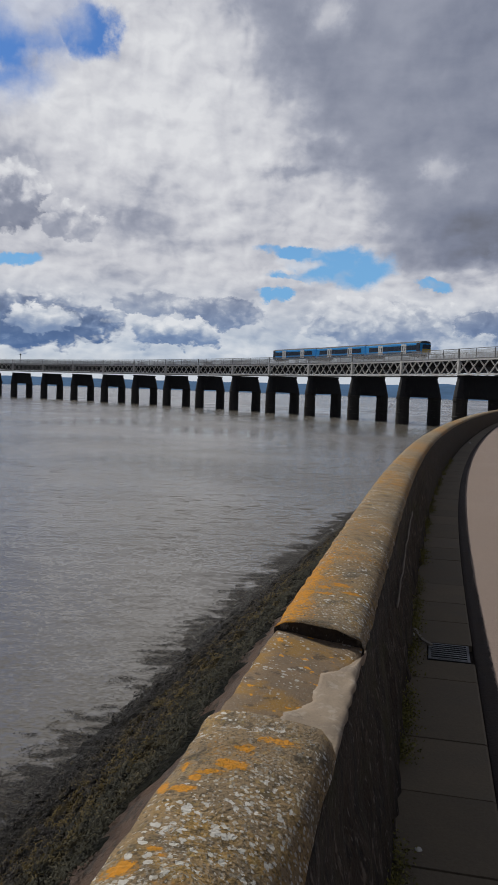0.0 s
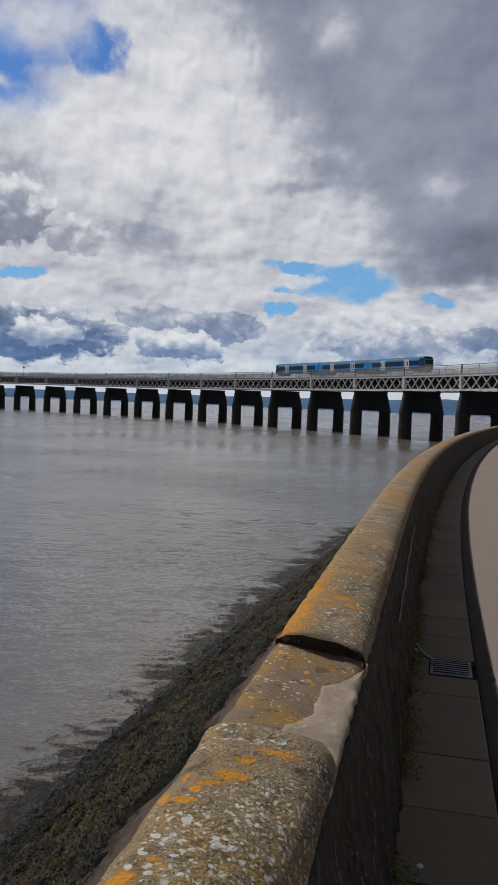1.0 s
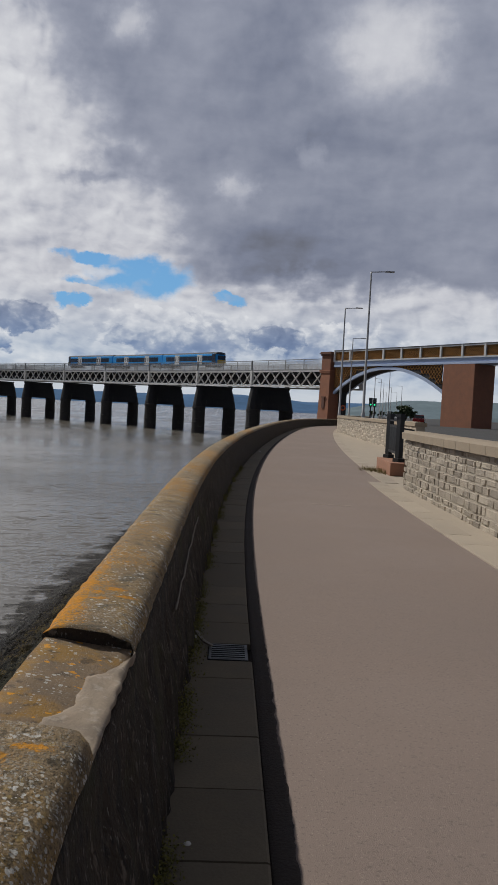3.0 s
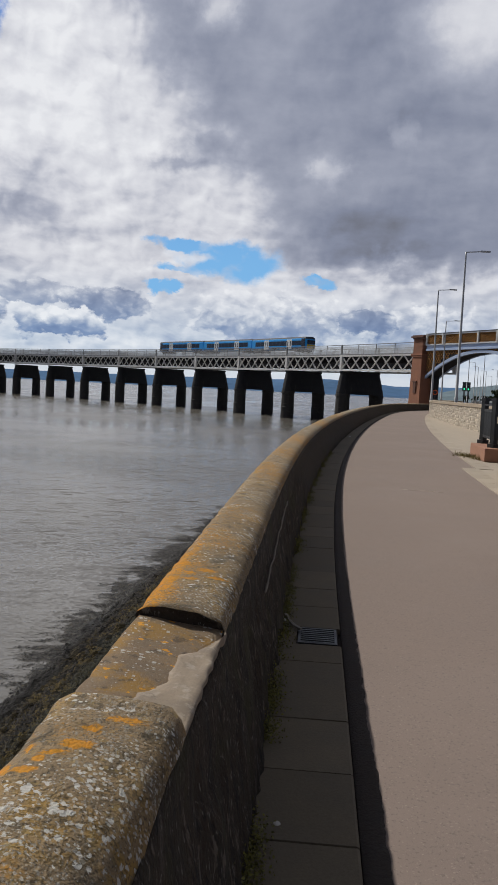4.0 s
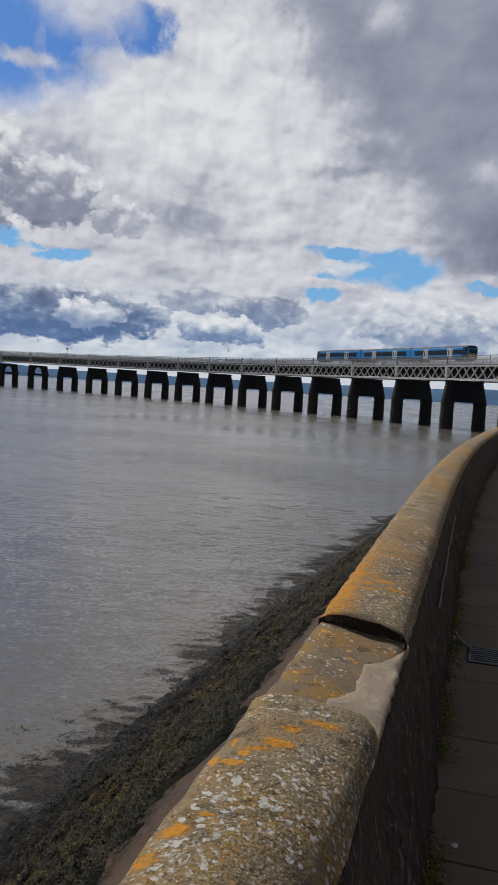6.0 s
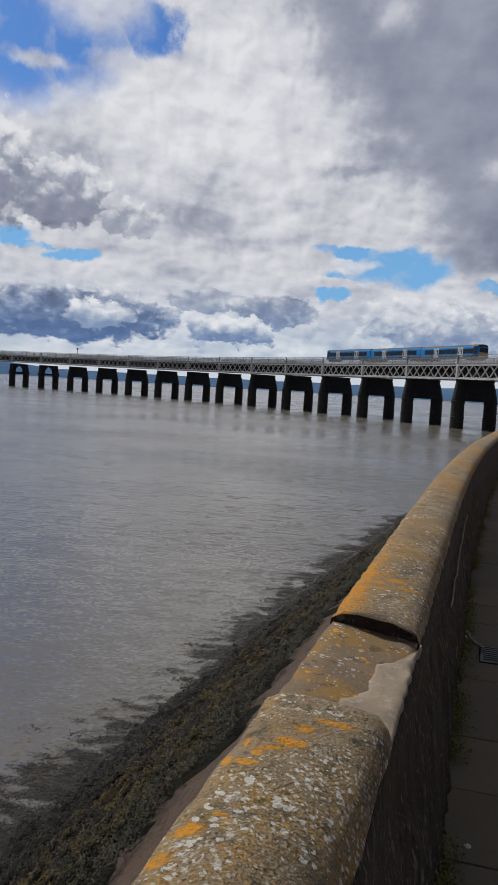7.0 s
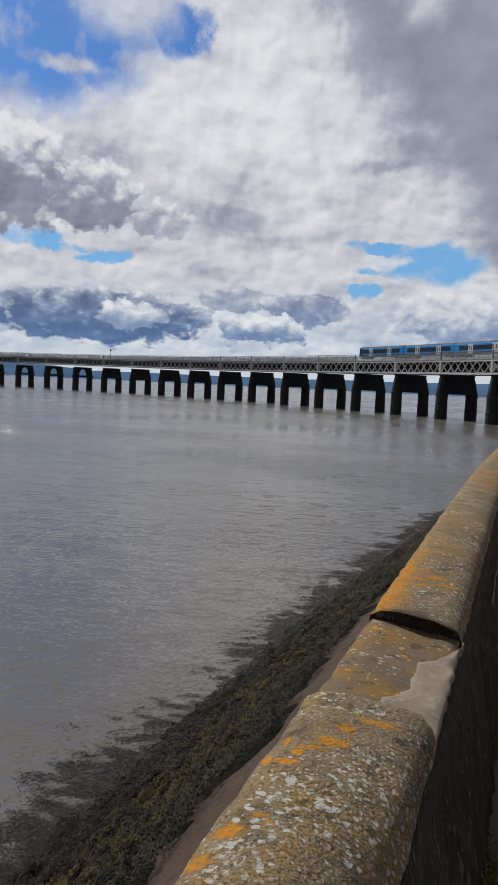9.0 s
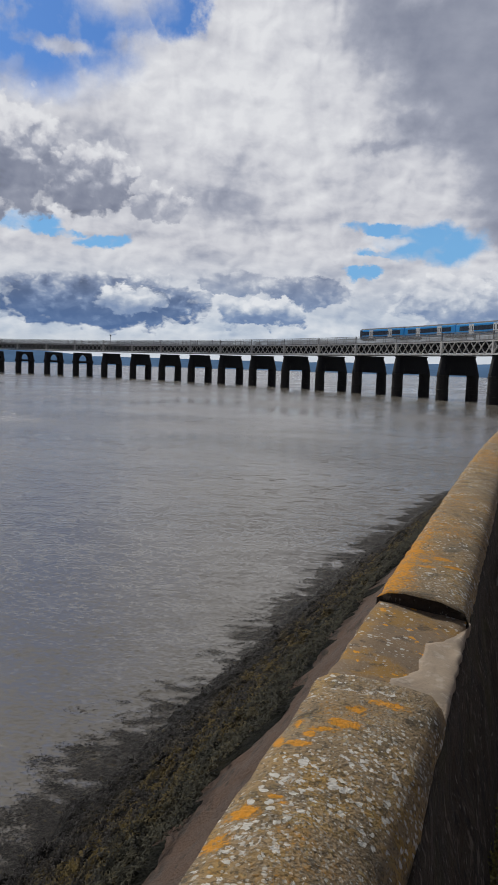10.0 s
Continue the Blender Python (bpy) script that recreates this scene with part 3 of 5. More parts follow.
def sweep(bm, frames, closed=True, caps=True):
    """Join equal loops of points into a skin."""
    loops = [[bm.verts.new(p) for p in f] for f in frames]
    n = len(loops[0])
    for a, b in zip(loops, loops[1:]):
        for k in range(n if closed else n - 1):
            bm.faces.new((a[k], a[(k + 1) % n], b[(k + 1) % n], b[k]))
    if caps and closed:
        bm.faces.new(loops[0][::-1])
        bm.faces.new(loops[-1])
    return bm


# ---- plan of the promenade ----
WATER = -4.21
_ys = np.arange(-20.0, 131.0, 0.05)
_sl = np.interp(_ys, [-20, 6, 12, 20, 30, 45, 70, 85, 100, 115, 130], [0.234, 0.234, 0.262, 0.300, 0.328, 0.355, 0.385, 0.42, 0.56, 0.8, 1.0])
_xs = np.cumsum(_sl) * 0.05
_xs += 0.56 - np.interp(2.78, _ys, _xs)


def foot(y):
    """x of the wall's inner foot at y, and the unit vectors along the wall and towards the land."""
    x, s = float(np.interp(y, _ys, _xs)), float(np.interp(y, _ys, _sl))
    d = Vector((s, 1, 0)).normalized()
    return Vector((x, y, 0)), d, Vector((d.y, -d.x, 0))


def off(y, o, z):
    """A point o metres towards the land from the inner foot of the wall."""
    f, d, r = foot(y)
    return f + r * o + Vector((0, 0, z))


def rough(v, amp, size, seed=0.0):
    return noise.noise(Vector((v[0] / size + seed, v[1] / size, v[2] / size))) * amp


# ---- water, far shore, land ----
bm = bmesh.new()
rings = [-4200, -1500, -500, -150, -40, 0, 40, 150, 500, 1500, 4200]
grid = [[bm.verts.new((x, y + 300, WATER)) for x in rings] for y in rings]
for j in range(len(rings) - 1):
    for i in range(len(rings) - 1):
        bm.faces.new((grid[j][i], grid[j][i + 1], grid[j + 1][i + 1], grid[j + 1][i]))
solid("water", bm, M["water"], "rippled brown-grey estuary water under a cloudy sky", "water", kind="structure")


def ridge(name, d, a0, a1, tops, mat, label, seed):
    bm = bmesh.new()
    frames = []
    for k in range(181):
        a = a0 + (a1 - a0) * k / 180
        e = float(np.interp(a, [t[0] for t in tops], [t[1] for t in tops]))
        e += 0.07 * noise.noise(Vector((a * 0.5, seed, 0))) + 0.03 * noise.noise(Vector((a * 2.7, seed, 3)))
        s, c = math.sin(radians(a)), math.cos(radians(a))
        top = 1.85 + d * math.tan(radians(max(e, 0.02)))
        frames.append([Vector((s * r, c * r, z)) for r, z in ((d - 320, WATER - 1), (d - 300, WATER + 4), (d - 120, WATER + 0.55 * (top - WATER)), (d, top), (d + 250, WATER - 1))])
    sweep(bm, frames, closed=False)
    return solid(name, bm, mat, label, "hills", kind="structure", smooth=True)


ridge("backdrop", 3700, -60, 60, [(-60, 1.0), (-30, 1.0), (-23.5, 0.88), (-21, 0.80), (-18, 0.48), (-15, 0.52), (-2, 0.58), (10, 0.80), (14, 1.0), (18.5, 0.72), (22, 0.8), (60, 1.2)], M["hill"], "low wooded hills on the far shore, haze put into their blue colour", 1.0)
ridge("backdrop", 2600, 19.8, 60, [(19.8, 0.05), (21.5, 0.35), (24.2, 0.95), (25.6, 1.15), (32, 1.3), (60, 1.0)], M["hill_near"], "green hills beyond the road, haze put into their colour", 7.0)

KERB = 3.98


def kerb(y):
    """Offset of the path's landward edge: the paving steps out past the stone wall's end."""
    return 3.62 if y < 20.2 else 4.0


ys_land = [-20, -8, 0, 6, 12, 18, 24, 32, 44, 60, 80, 105, 128]
bm = bmesh.new()
frames = [[off(y, o, z) for o, z in ((-0.25, -0.06), (0.2, -0.05), (8.0, -0.05), (8.4, -0.05), (40, -0.05), (900, -0.05))] for y in ys_land]
e_, d_, r_ = foot(128)
for far in (60, 250, 900, 2300):
    frames.append([off(128, o, z) + Vector((math.sin(radians(24)), math.cos(radians(24)), 0)) * far for o, z in ((-0.25, -0.06), (0.2, -0.05), (8.0, -0.05), (8.4, -0.05), (40, -0.05), (900, -0.05))])
sweep(bm, frames, closed=False)
solid("ground", bm, M["joint"], "bare dark soil under the promenade and road", "ground", kind="structure")

# tarmac path
bm = bmesh.new()
frames = []
for y in list(np.arange(-12, 14, 0.12)) + list(np.arange(14, 130, 0.5)):
    ragged = 0.01 * noise.noise(Vector((y * 1.1, 0, 0)))
    frames.append([off(y, 0.535 + ragged, -0.03), off(y, 0.535 + ragged, 0.0), off(y, 0.6, 0.003), off(y, 1.6, 0.01), off(y, 2.8, 0.012), off(y, KERB + 0.1, 0.006), off(y, KERB + 0.1, -0.03)])
sweep(bm, frames, closed=False)
solid("pavement", bm, M["tarmac"], "smooth pinkish-grey tarmac promenade path in sunlight", "path", kind="structure")

# dirt and moss between slabs and tarmac, their colour darkened for the wall's shadow
bm = bmesh.new()
frames = []
for y in list(np.arange(-12, 16, 0.025)) + list(np.arange(16, 126, 0.3)):
    reach = 0.572 + 0.015 * noise.noise(Vector((y * 1.3, 3, 0))) + 0.014 * noise.noise(Vector((y * 9, 7, 0))) + 0.010 * noise.noise(Vector((y * 23, 9, 0)))
    h = 0.006 + 0.002 * noise.noise(Vector((y * 6, 2, 0)))
    frames.append([off(y, 0.464, -0.045), off(y, 0.466, 0.001), off(y, 0.51, 0.003), off(y, reach - 0.02, h), off(y, reach, h - 0.002), off(y, reach, -0.02)])
sweep(bm, frames, closed=False)
solid("pavement", bm, M["joint"], "dirt and moss along the edge of the path, darkened for the wall's shadow", "verge", kind="structure", smooth=True)

# raised road behind the stone wall
bm = bmesh.new()
frames = []
for y in (4, 18, 24, 32, 44, 60, 80, 105, 128):
    o = float(np.interp(y, [4, 24, 38, 44, 56, 74, 128], [5.2, 7.2, 7.6, 7.2, 6.2, 4.8, 4.6]))
    frames.append([off(y, o, -0.04), off(y, o, 0.85), off(y, o + 2.2, 0.87), off(y, o + 2.2, 0.75), off(y, 60, 0.75)])
for far in (60, 300, 1400):
    frames.append([off(128, o, z) + Vector((math.sin(radians(24)), math.cos(radians(24)), 0)) * far for o, z in ((4.6, -0.04), (4.6, 0.85), (6.8, 0.87), (6.8, 0.75), (60, 0.75))])
sweep(bm, frames, closed=False)
solid("road", bm, M["road"], "grey asphalt road and footway behind the wall", "road", kind="structure")

# ---- sea wall ----
TOP, LOW = 0.965, 0.895
CUT0, CUT1 = 2.03, 2.93           # the stretch where the coping is broken away


def squareness(y):
    return min(1.0, max(0.0, (y - 1.35) / 0.5))


def coping_loop(y, top, flat=False, sharp=False):
    """Section of the coping, from its inner lower edge over the top to the outer one."""
    if flat:
        pts = [(-0.17, 0.70), (-0.146, 0.74), (-0.138, top - 0.06), (-0.132, top - 0.03), (-0.17, top - 0.018), (-0.20, top - 0.01), (-0.25, top), (-0.30, top + 0.008), (-0.40, top + 0.022), (-0.465, top + 0.024), (-0.485, top + 0.0), (-0.49, 0.60)]
    elif sharp:
        pts = [(-0.17, 0.64), (-0.155, top - 0.225), (-0.140, top - 0.145), (-0.124, top - 0.100), (-0.142, top - 0.056), (-0.175, top - 0.026), (-0.23, top - 0.009), (-0.31, top), (-0.37, top + 0.004), (-0.435, top + 0.0), (-0.476, top - 0.022), (-0.49, 0.60)]
    else:
        # the shoulder is worn round, and squarer towards the broken end
        square = squareness(y)
        worn = [(-0.17, 0.62), (-0.160, top - 0.25), (-0.148, top - 0.185), (-0.130, top - 0.155), (-0.158, top - 0.104), (-0.199, top - 0.060), (-0.250, top - 0.028)]
        crisp = [(-0.17, 0.62), (-0.155, top - 0.22), (-0.138, top - 0.125), (-0.119, top - 0.092), (-0.132, top - 0.050), (-0.162, top - 0.020), (-0.225, top - 0.006)]
        pts = [(a[0] + (b[0] - a[0]) * square, a[1] + (b[1] - a[1]) * square) for a, b in zip(worn, crisp)]
        pts += [(-0.31, top - 0.001), (-0.37, top + 0.004), (-0.435, top + 0.0), (-0.476, top - 0.022), (-0.49, 0.60)]
    out = []
    for o, z in pts:
        v = off(y, o, z)
        if z > 0.62:
            v += Vector((rough(v, 0.007, 0.09), rough(v, 0.007, 0.09, 5), rough(v, 0.010, 0.10, 9) + rough(v, 0.004, 0.03, 2)))
        out.append(v)
    return out


sea_wall = thing("sea_wall", "curved concrete sea wall with lichen-covered rounded coping beside the promenade", "sea wall", kind="structure")
bm = bmesh.new()
sweep(bm, [coping_loop(y, TOP) for y in np.arange(-12.0, CUT0 + 0.001, 0.03)])
part("coping", bm, M["coping"], sea_wall, "rounded concrete coping with white and orange lichen", True)
bm = bmesh.new()
sweep(bm, [coping_loop(y, LOW, True) for y in np.arange(CUT0 - 0.02, CUT1 + 0.05, 0.03)])
part("broken_coping", bm, M["bare_coping"], sea_wall, "lower broken stretch of coping with a flat top", True)
bm = bmesh.new()
far_y = list(np.arange(CUT1, 12, 0.035)) + list(np.arange(12, 40, 0.25)) + list(np.arange(40, 131, 1.0))
frames = [coping_loop(y, TOP - 0.010, sharp=True) for y in far_y]
# ragged broken end
for k in range(len(frames[0])):
    o = frames[0][k]
    o += foot(CUT1)[1] * (0.025 * noise.noise(Vector((k * 0.9, 4.0, 0))) + (0.03 if k in (1, 2) else -0.03 if 4 < k < 11 else 0.0))
sweep(bm, frames)
part("coping", bm, M["coping"], sea_wall, "rounded concrete coping with orange lichen", True)
# fracture at the break, turned from the sun: its shade is painted dark
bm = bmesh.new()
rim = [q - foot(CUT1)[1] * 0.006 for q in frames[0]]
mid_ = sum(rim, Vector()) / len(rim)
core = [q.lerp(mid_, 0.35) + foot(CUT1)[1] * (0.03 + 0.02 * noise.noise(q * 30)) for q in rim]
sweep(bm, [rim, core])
part("broken_face", bm, M["wall"], sea_wall, "fracture of the coping, its shade put into a dark colour")
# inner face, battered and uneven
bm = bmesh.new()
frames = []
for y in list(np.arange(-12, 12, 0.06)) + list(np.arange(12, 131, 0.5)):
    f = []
    # dark face reaches up over the coping's flank, standing for shade there
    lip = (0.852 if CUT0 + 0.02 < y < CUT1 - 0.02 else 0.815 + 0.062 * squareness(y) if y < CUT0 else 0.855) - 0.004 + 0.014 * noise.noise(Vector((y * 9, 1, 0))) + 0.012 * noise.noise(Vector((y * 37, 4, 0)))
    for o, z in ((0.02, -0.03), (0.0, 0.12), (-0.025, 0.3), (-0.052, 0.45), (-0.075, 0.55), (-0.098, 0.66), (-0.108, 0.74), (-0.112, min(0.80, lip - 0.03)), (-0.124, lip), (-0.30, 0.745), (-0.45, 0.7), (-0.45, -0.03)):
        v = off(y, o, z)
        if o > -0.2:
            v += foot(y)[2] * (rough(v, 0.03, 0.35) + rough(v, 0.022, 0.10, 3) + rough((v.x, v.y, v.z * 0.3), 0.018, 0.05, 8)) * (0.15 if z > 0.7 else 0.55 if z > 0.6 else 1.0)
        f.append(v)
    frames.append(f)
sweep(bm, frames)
part("inner_face", bm, M["wall"], sea_wall, "dark damp render of the inner face, shade put into its colour", True)
# sloping seaward face, brown stone pitching
PROFILE = [(-0.47, 0.62), (-0.60, 0.45), (-1.15, -0.55), (-1.75, -1.35), (-2.3, -1.95), (-3.7, -3.10), (-5.5, -4.45), (-8.0, -6.0)]


def slope(y, s):
    """A point on the seaward slope; s runs from 0 at the coping to 7 under water."""
    k = min(int(s), len(PROFILE) - 2)
    t = s - k
    o = PROFILE[k][0] * (1 - t) + PROFILE[k + 1][0] * t
    z = PROFILE[k][1] * (1 - t) + PROFILE[k + 1][1] * t
    return off(y, o, z)


bm = bmesh.new()
frames = []
for y in list(np.arange(-12, 30, 0.12)) + list(np.arange(30, 131, 0.8)):
    f = []
    for s in np.arange(0, 7.01, 0.25):
        v = slope(y, s)
        lift = rough(v, 0.10, 0.7) + rough(v, 0.05, 0.2, 4)
        if s < 2.6:
            lift *= 0.5
        f.append(v + Vector((0, 0, lift)))
    frames.append(f)
sweep(bm, frames, closed=False)
part("pitching", bm, M["rock"], sea_wall, "rough brown stone pitching of the seaward slope", True)

# patch of pale mortar on the cut, trowelled over the broken inner edge
bm = bmesh.new()
frames = []
for k in range(41):
    t = k / 40
    y = CUT0 - 0.012 + 0.86 * t
    outer = float(np.interp(t, [0, 0.1, 0.22, 0.35, 0.5, 0.62, 0.70, 0.82, 0.93, 1.0], [-0.34, -0.325, -0.29, -0.25, -0.245, -0.245, -0.21, -0.165, -0.125, -0.112]))
    outer += 0.018 * noise.noise(Vector((t * 7, 1, 0))) + 0.012 * noise.noise(Vector((t * 23, 4, 0)))
    inner = -0.121 + 0.006 * noise.noise(Vector((t * 14, 7, 0)))
    row = [off(y, inner - 0.02, LOW - 0.06), off(y, inner - 0.001, LOW - 0.032 + 0.008 * noise.noise(Vector((t * 11, 2, 5)))), off(y, inner, LOW - 0.022)]
    for q in (0.06, 0.15, 0.28, 0.42, 0.56, 0.70, 0.84, 0.95):
        o = inner + (outer - inner) * q
        z = float(np.interp(-o, [0.10, 0.16, 0.20, 0.25, 0.30, 0.40], [-0.019, -0.016, -0.009, 0.001, 0.011, 0.031])) + LOW
        z += 0.009 * math.sin(math.pi * min(1, q * 1.1)) + 0.010 * noise.noise(Vector((t * 6, q * 3, 2))) + 0.004 * noise.noise(Vector((t * 26, q * 9, 4)))
        row.append(off(y, o, z))
    row += [off(y, outer, LOW - 0.03), off(y, (inner + outer) / 2, LOW - 0.05)]
    frames.append(row)
sweep(bm, frames)
part("mortar_patch", bm, M["mortar"], sea_wall, "pale ragged trowelled mortar repair", True)

# thin skim of mortar along the joint
bm = bmesh.new()
frames = []
for k in range(25):
    t = k / 24
    o = -0.485 + 0.17 * t
    wide = 0.085 * (1 - 0.55 * t) * (0.6 + 0.5 * noise.noise(Vector((t * 5, 3, 0))) + 0.4)
    z = LOW + float(np.interp(-o, [0.30, 0.40, 0.465, 0.485], [0.011, 0.025, 0.027, 0.004]))
    frames.append([off(CUT0 - 0.03, o, z - 0.03), off(CUT0 - 0.03, o, z + 0.012), off(CUT0 + wide * 0.6, o, z + 0.009), off(CUT0 + wide, o, z - 0.004), off(CUT0 + wide, o, z - 0.03)])
sweep(bm, frames)
part("mortar_joint", bm, M["mortar"], sea_wall, "thin pale mortar skim along the joint", True)
# pale dead root clinging to the inner face
bm = bmesh.new()
frames = []
for k in range(40):
    t = k / 39
    y = 4.55 + 3.4 * t
    z = 0.60 + 0.07 * t + 0.03 * noise.noise(Vector((t * 9, 2, 0)))
    c_ = off(y, float(np.interp(z, [0.3, 0.45, 0.55, 0.66, 0.75], [-0.025, -0.052, -0.075, -0.098, -0.113])) + 0.022, z)
    r_ = 0.007 * (0.6 + 0.5 * noise.noise(Vector((t * 14, 5, 0))) + 0.3)
    frames.append([c_ + Vector((math.cos(q) * r_, 0, math.sin(q) * r_)) for q in (0, 1.57, 3.14, 4.71)])
sweep(bm, frames)
part("root", bm, M["twig"], sea_wall, "thin pale dead root clinging to the face", True)
# seaweed over the lower slope: lumpy mat and loose strands
bm = bmesh.new()
frames = []
for y in list(np.arange(-12, 26, 0.07)) + list(np.arange(26, 90, 0.4)):
    f = []
    for s in np.arange(3.3, 6.3, 0.06):
        v = slope(y, s)
        edge = 4.06 + 0.22 * noise.noise(Vector((y * 0.7, 3.0, 0))) + 0.14 * noise.noise(Vector((y * 3.1, 9.0, 0)))
        grow = min(1.0, max(-0.6, (s - edge) * 3))
        lump = 0.26 * abs(noise.noise(Vector((v.x * 2.0, v.y * 1.3, 1)))) + 0.17 * abs(noise.noise(Vector((v.x * 6, v.y * 4, 2)))) + 0.05 * noise.noise(Vector((v.x * 16, v.y * 10, 5)))
        swell = 0.12 * noise.noise(Vector((v.x * 0.5, v.y * 0.35, 8)))
        f.append(v + Vector((0, 0, 0.06 * grow + grow * lump + swell * max(0, grow) - 0.02)))
    frames.append(f)
sweep(bm, frames, closed=False)
solid("seaweed", bm, M["weed"], "dark brown wet bladder wrack covering the lower slope", "seaweed", kind="stuff")

rng = random.Random(4)
verts, faces = [], []


def frond(c, d, length, wide, bend, rise_, rings=3):
    """A curled ribbon of wrack with a raised midrib."""
    side = d.cross(Vector((0, 0, 1)))
    side = side.normalized() if side.length > 1e-3 else Vector((1, 0, 0))
    i0 = len(verts)
    for k in range(rings):
        t = k / (rings - 1)
        q = c + d * (length * t) + side * (bend * length * t * t) + Vector((0, 0, rise_ * math.sin(t * 2.6)))
        w = wide * (1 - 0.6 * t)
        verts.extend((tuple(q - side * w), tuple(q + Vector((0, 0, 0.5 * w))), tuple(q + side * w)))
        if k:
            a = i0 + 3 * (k - 1)
            faces.extend(((a, a + 1, a + 4, a + 3), (a + 1, a + 2, a + 5, a + 4)))


for i in range(125000):
    y = 1.0 + 36.5 * rng.random() ** 1.7
    s = 4.08 + 0.2 * noise.noise(Vector((y * 0.7, 3.0, 0))) + 2.0 * rng.random() ** 0.9
    base = slope(y, s)
    if base.z < WATER - 0.25:
        continue
    down = (slope(y, min(6.9, s + 0.4)) - base).normalized()
    along = foot(y)[1]
    q = rng.gauss(1.1, 0.9)
    d = (down * math.cos(q) + along * math.sin(q)).normalized()
    lift = 0.03 + 0.26 * abs(noise.noise(Vector((base.x * 2.0, base.y * 1.3, 1)))) + 0.17 * abs(noise.noise(Vector((base.x * 6, base.y * 4, 2)))) + rng.uniform(-0.02, 0.05)
    grown = 0.9 + y / 26
    frond(base + Vector((0, 0, lift)), d, rng.uniform(0.020, 0.055) * grown, rng.uniform(0.006, 0.014) * grown, rng.gauss(0, 0.9), rng.uniform(0.0, 0.03))
# weed afloat in tongues drawn out from the edge by the tide
for i in range(330000):
    y = 3.5 + 36 * rng.random() ** 1.5
    o = -4.9 - abs(rng.gauss(0, 1.0))
    q = off(y, o, WATER + 0.008)
    thick = 0.35 * noise.noise(Vector((q.x * 0.3, q.y * 0.22, 9))) + 0.50 * noise.noise(Vector((q.x * 0.45 + q.y * 0.10, q.y * 0.9, 3))) + 0.55 * noise.noise(Vector((q.x * 2.2, q.y * 4.0, 6))) + rng.gauss(0, 0.18)
    if thick < -0.04 + (-5.45 - o) * 0.45:
        continue
    a = rng.gauss(0.25, 0.8)
    grown = 0.75 + y / 26
    frond(q, Vector((math.cos(a), math.sin(a), 0)), rng.uniform(0.02, 0.055) * grown, rng.uniform(0.003, 0.007) * grown, rng.gauss(0, 0.6), rng.uniform(-0.004, 0.010), 2)
me = bpy.data.meshes.new("seaweed_strands")
me.from_pydata(verts, [], faces)
me.materials.append(M["strand"])
tagged(new("seaweed_strands", me), "tangled olive-brown wrack fronds lying on the slope and afloat", "seaweed", kind="stuff")


# ---- railway viaduct ----
H0, H1, H2, STEP = -22.965, -2.62, -0.029, 20.2
RAIL_TOP, RAIL_FOOT, GIRDER_FOOT = 11.47, 9.55, 6.35


def heading(k):
    s = k - 2
    return radians(H0 + H1 * s + H2 * s * s)


POSTS = {2: Vector((32.55, 170.49, 0))}
for k in range(2, 21):
    a = heading(k + 0.5)
    POSTS[k + 1] = POSTS[k] + STEP * Vector((math.sin(a), math.cos(a), 0))
LAST = 22.6                       # the span that meets the tower is a little longer
for k, length in ((2, STEP), (1, LAST)):
    a = heading(k - 0.5)
    POSTS[k - 1] = POSTS[k] - length * Vector((math.sin(a), math.cos(a), 0))


def rise(k):
    return 0.066 * (k - 2)


viaduct = thing("railway_viaduct", "long curved lattice-girder railway viaduct on black piers in the water", "bridge")


def pier_mats(k):
    a = heading(k)
    # x: across the bridge away from the camera, y: along the bridge, away
    return Matrix.Translation(POSTS[k]) @ Matrix.Rotation(-a, 4, "Z")


def pier_cap(arch):
    """Portal between the two columns, tapering upwards, with an arched opening for the far ones."""
    bm = bmesh.new()
    z0, z1, t0, t1 = 2.0, GIRDER_FOOT + 0.02, 1.35, 1.15
    def stadium(n0, n1, r, z):
        pts = []
        for c, q0 in ((n0, math.pi / 2), (n1, -math.pi / 2)):
            pts += [Vector((c + r * math.cos(q0 + math.pi * k / 8), r * math.sin(q0 + math.pi * k / 8), z)) for k in range(9)]
        return pts
    if not arch:
        sweep(bm, [stadium(0.75, 9.05, 1.40, 1.75), stadium(0.75, 9.05, 1.40, 2.1), stadium(1.0, 8.6, 1.22, 4.5), stadium(1.2, 8.2, 1.12, z1 - 0.4), stadium(1.1, 8.3, 1.2, z1 - 0.38), stadium(1.1, 8.3, 1.2, z1)])
        return bm
    # legs and crown round an arched opening
    cx, half, spring, crown = 4.8, 2.75, 3.3, 5.5
    inner = [Vector((cx + half, 0, 2.6)), Vector((cx + half, 0, spring))]
    inner += [Vector((cx + half * math.cos(q), 0, spring + (crown - spring) * math.sin(q))) for q in np.linspace(0.2, math.pi - 0.2, 9)]
    inner += [Vector((cx - half, 0, spring)), Vector((cx - half, 0, 2.6))]
    outer = [Vector((10.2, 0, 2.6)), Vector((10.0, 0, spring))] + [Vector((9.4 - 9.4 * k / 8, 0, z1)) for k in range(9)] + [Vector((-0.35, 0, spring)), Vector((-0.5, 0, 2.6))]
    frames = []
    for i, o in zip(inner, outer):
        frames.append([Vector((i.x, -0.9, i.z)), Vector((o.x, -0.9, o.z)), Vector((o.x, 0.9, o.z)), Vector((i.x, 0.9, i.z))])
    sweep(bm, frames)
    box(bm, -0.6, 10.4, -1.1, 1.1, 1.7, 2.6)
    return bm


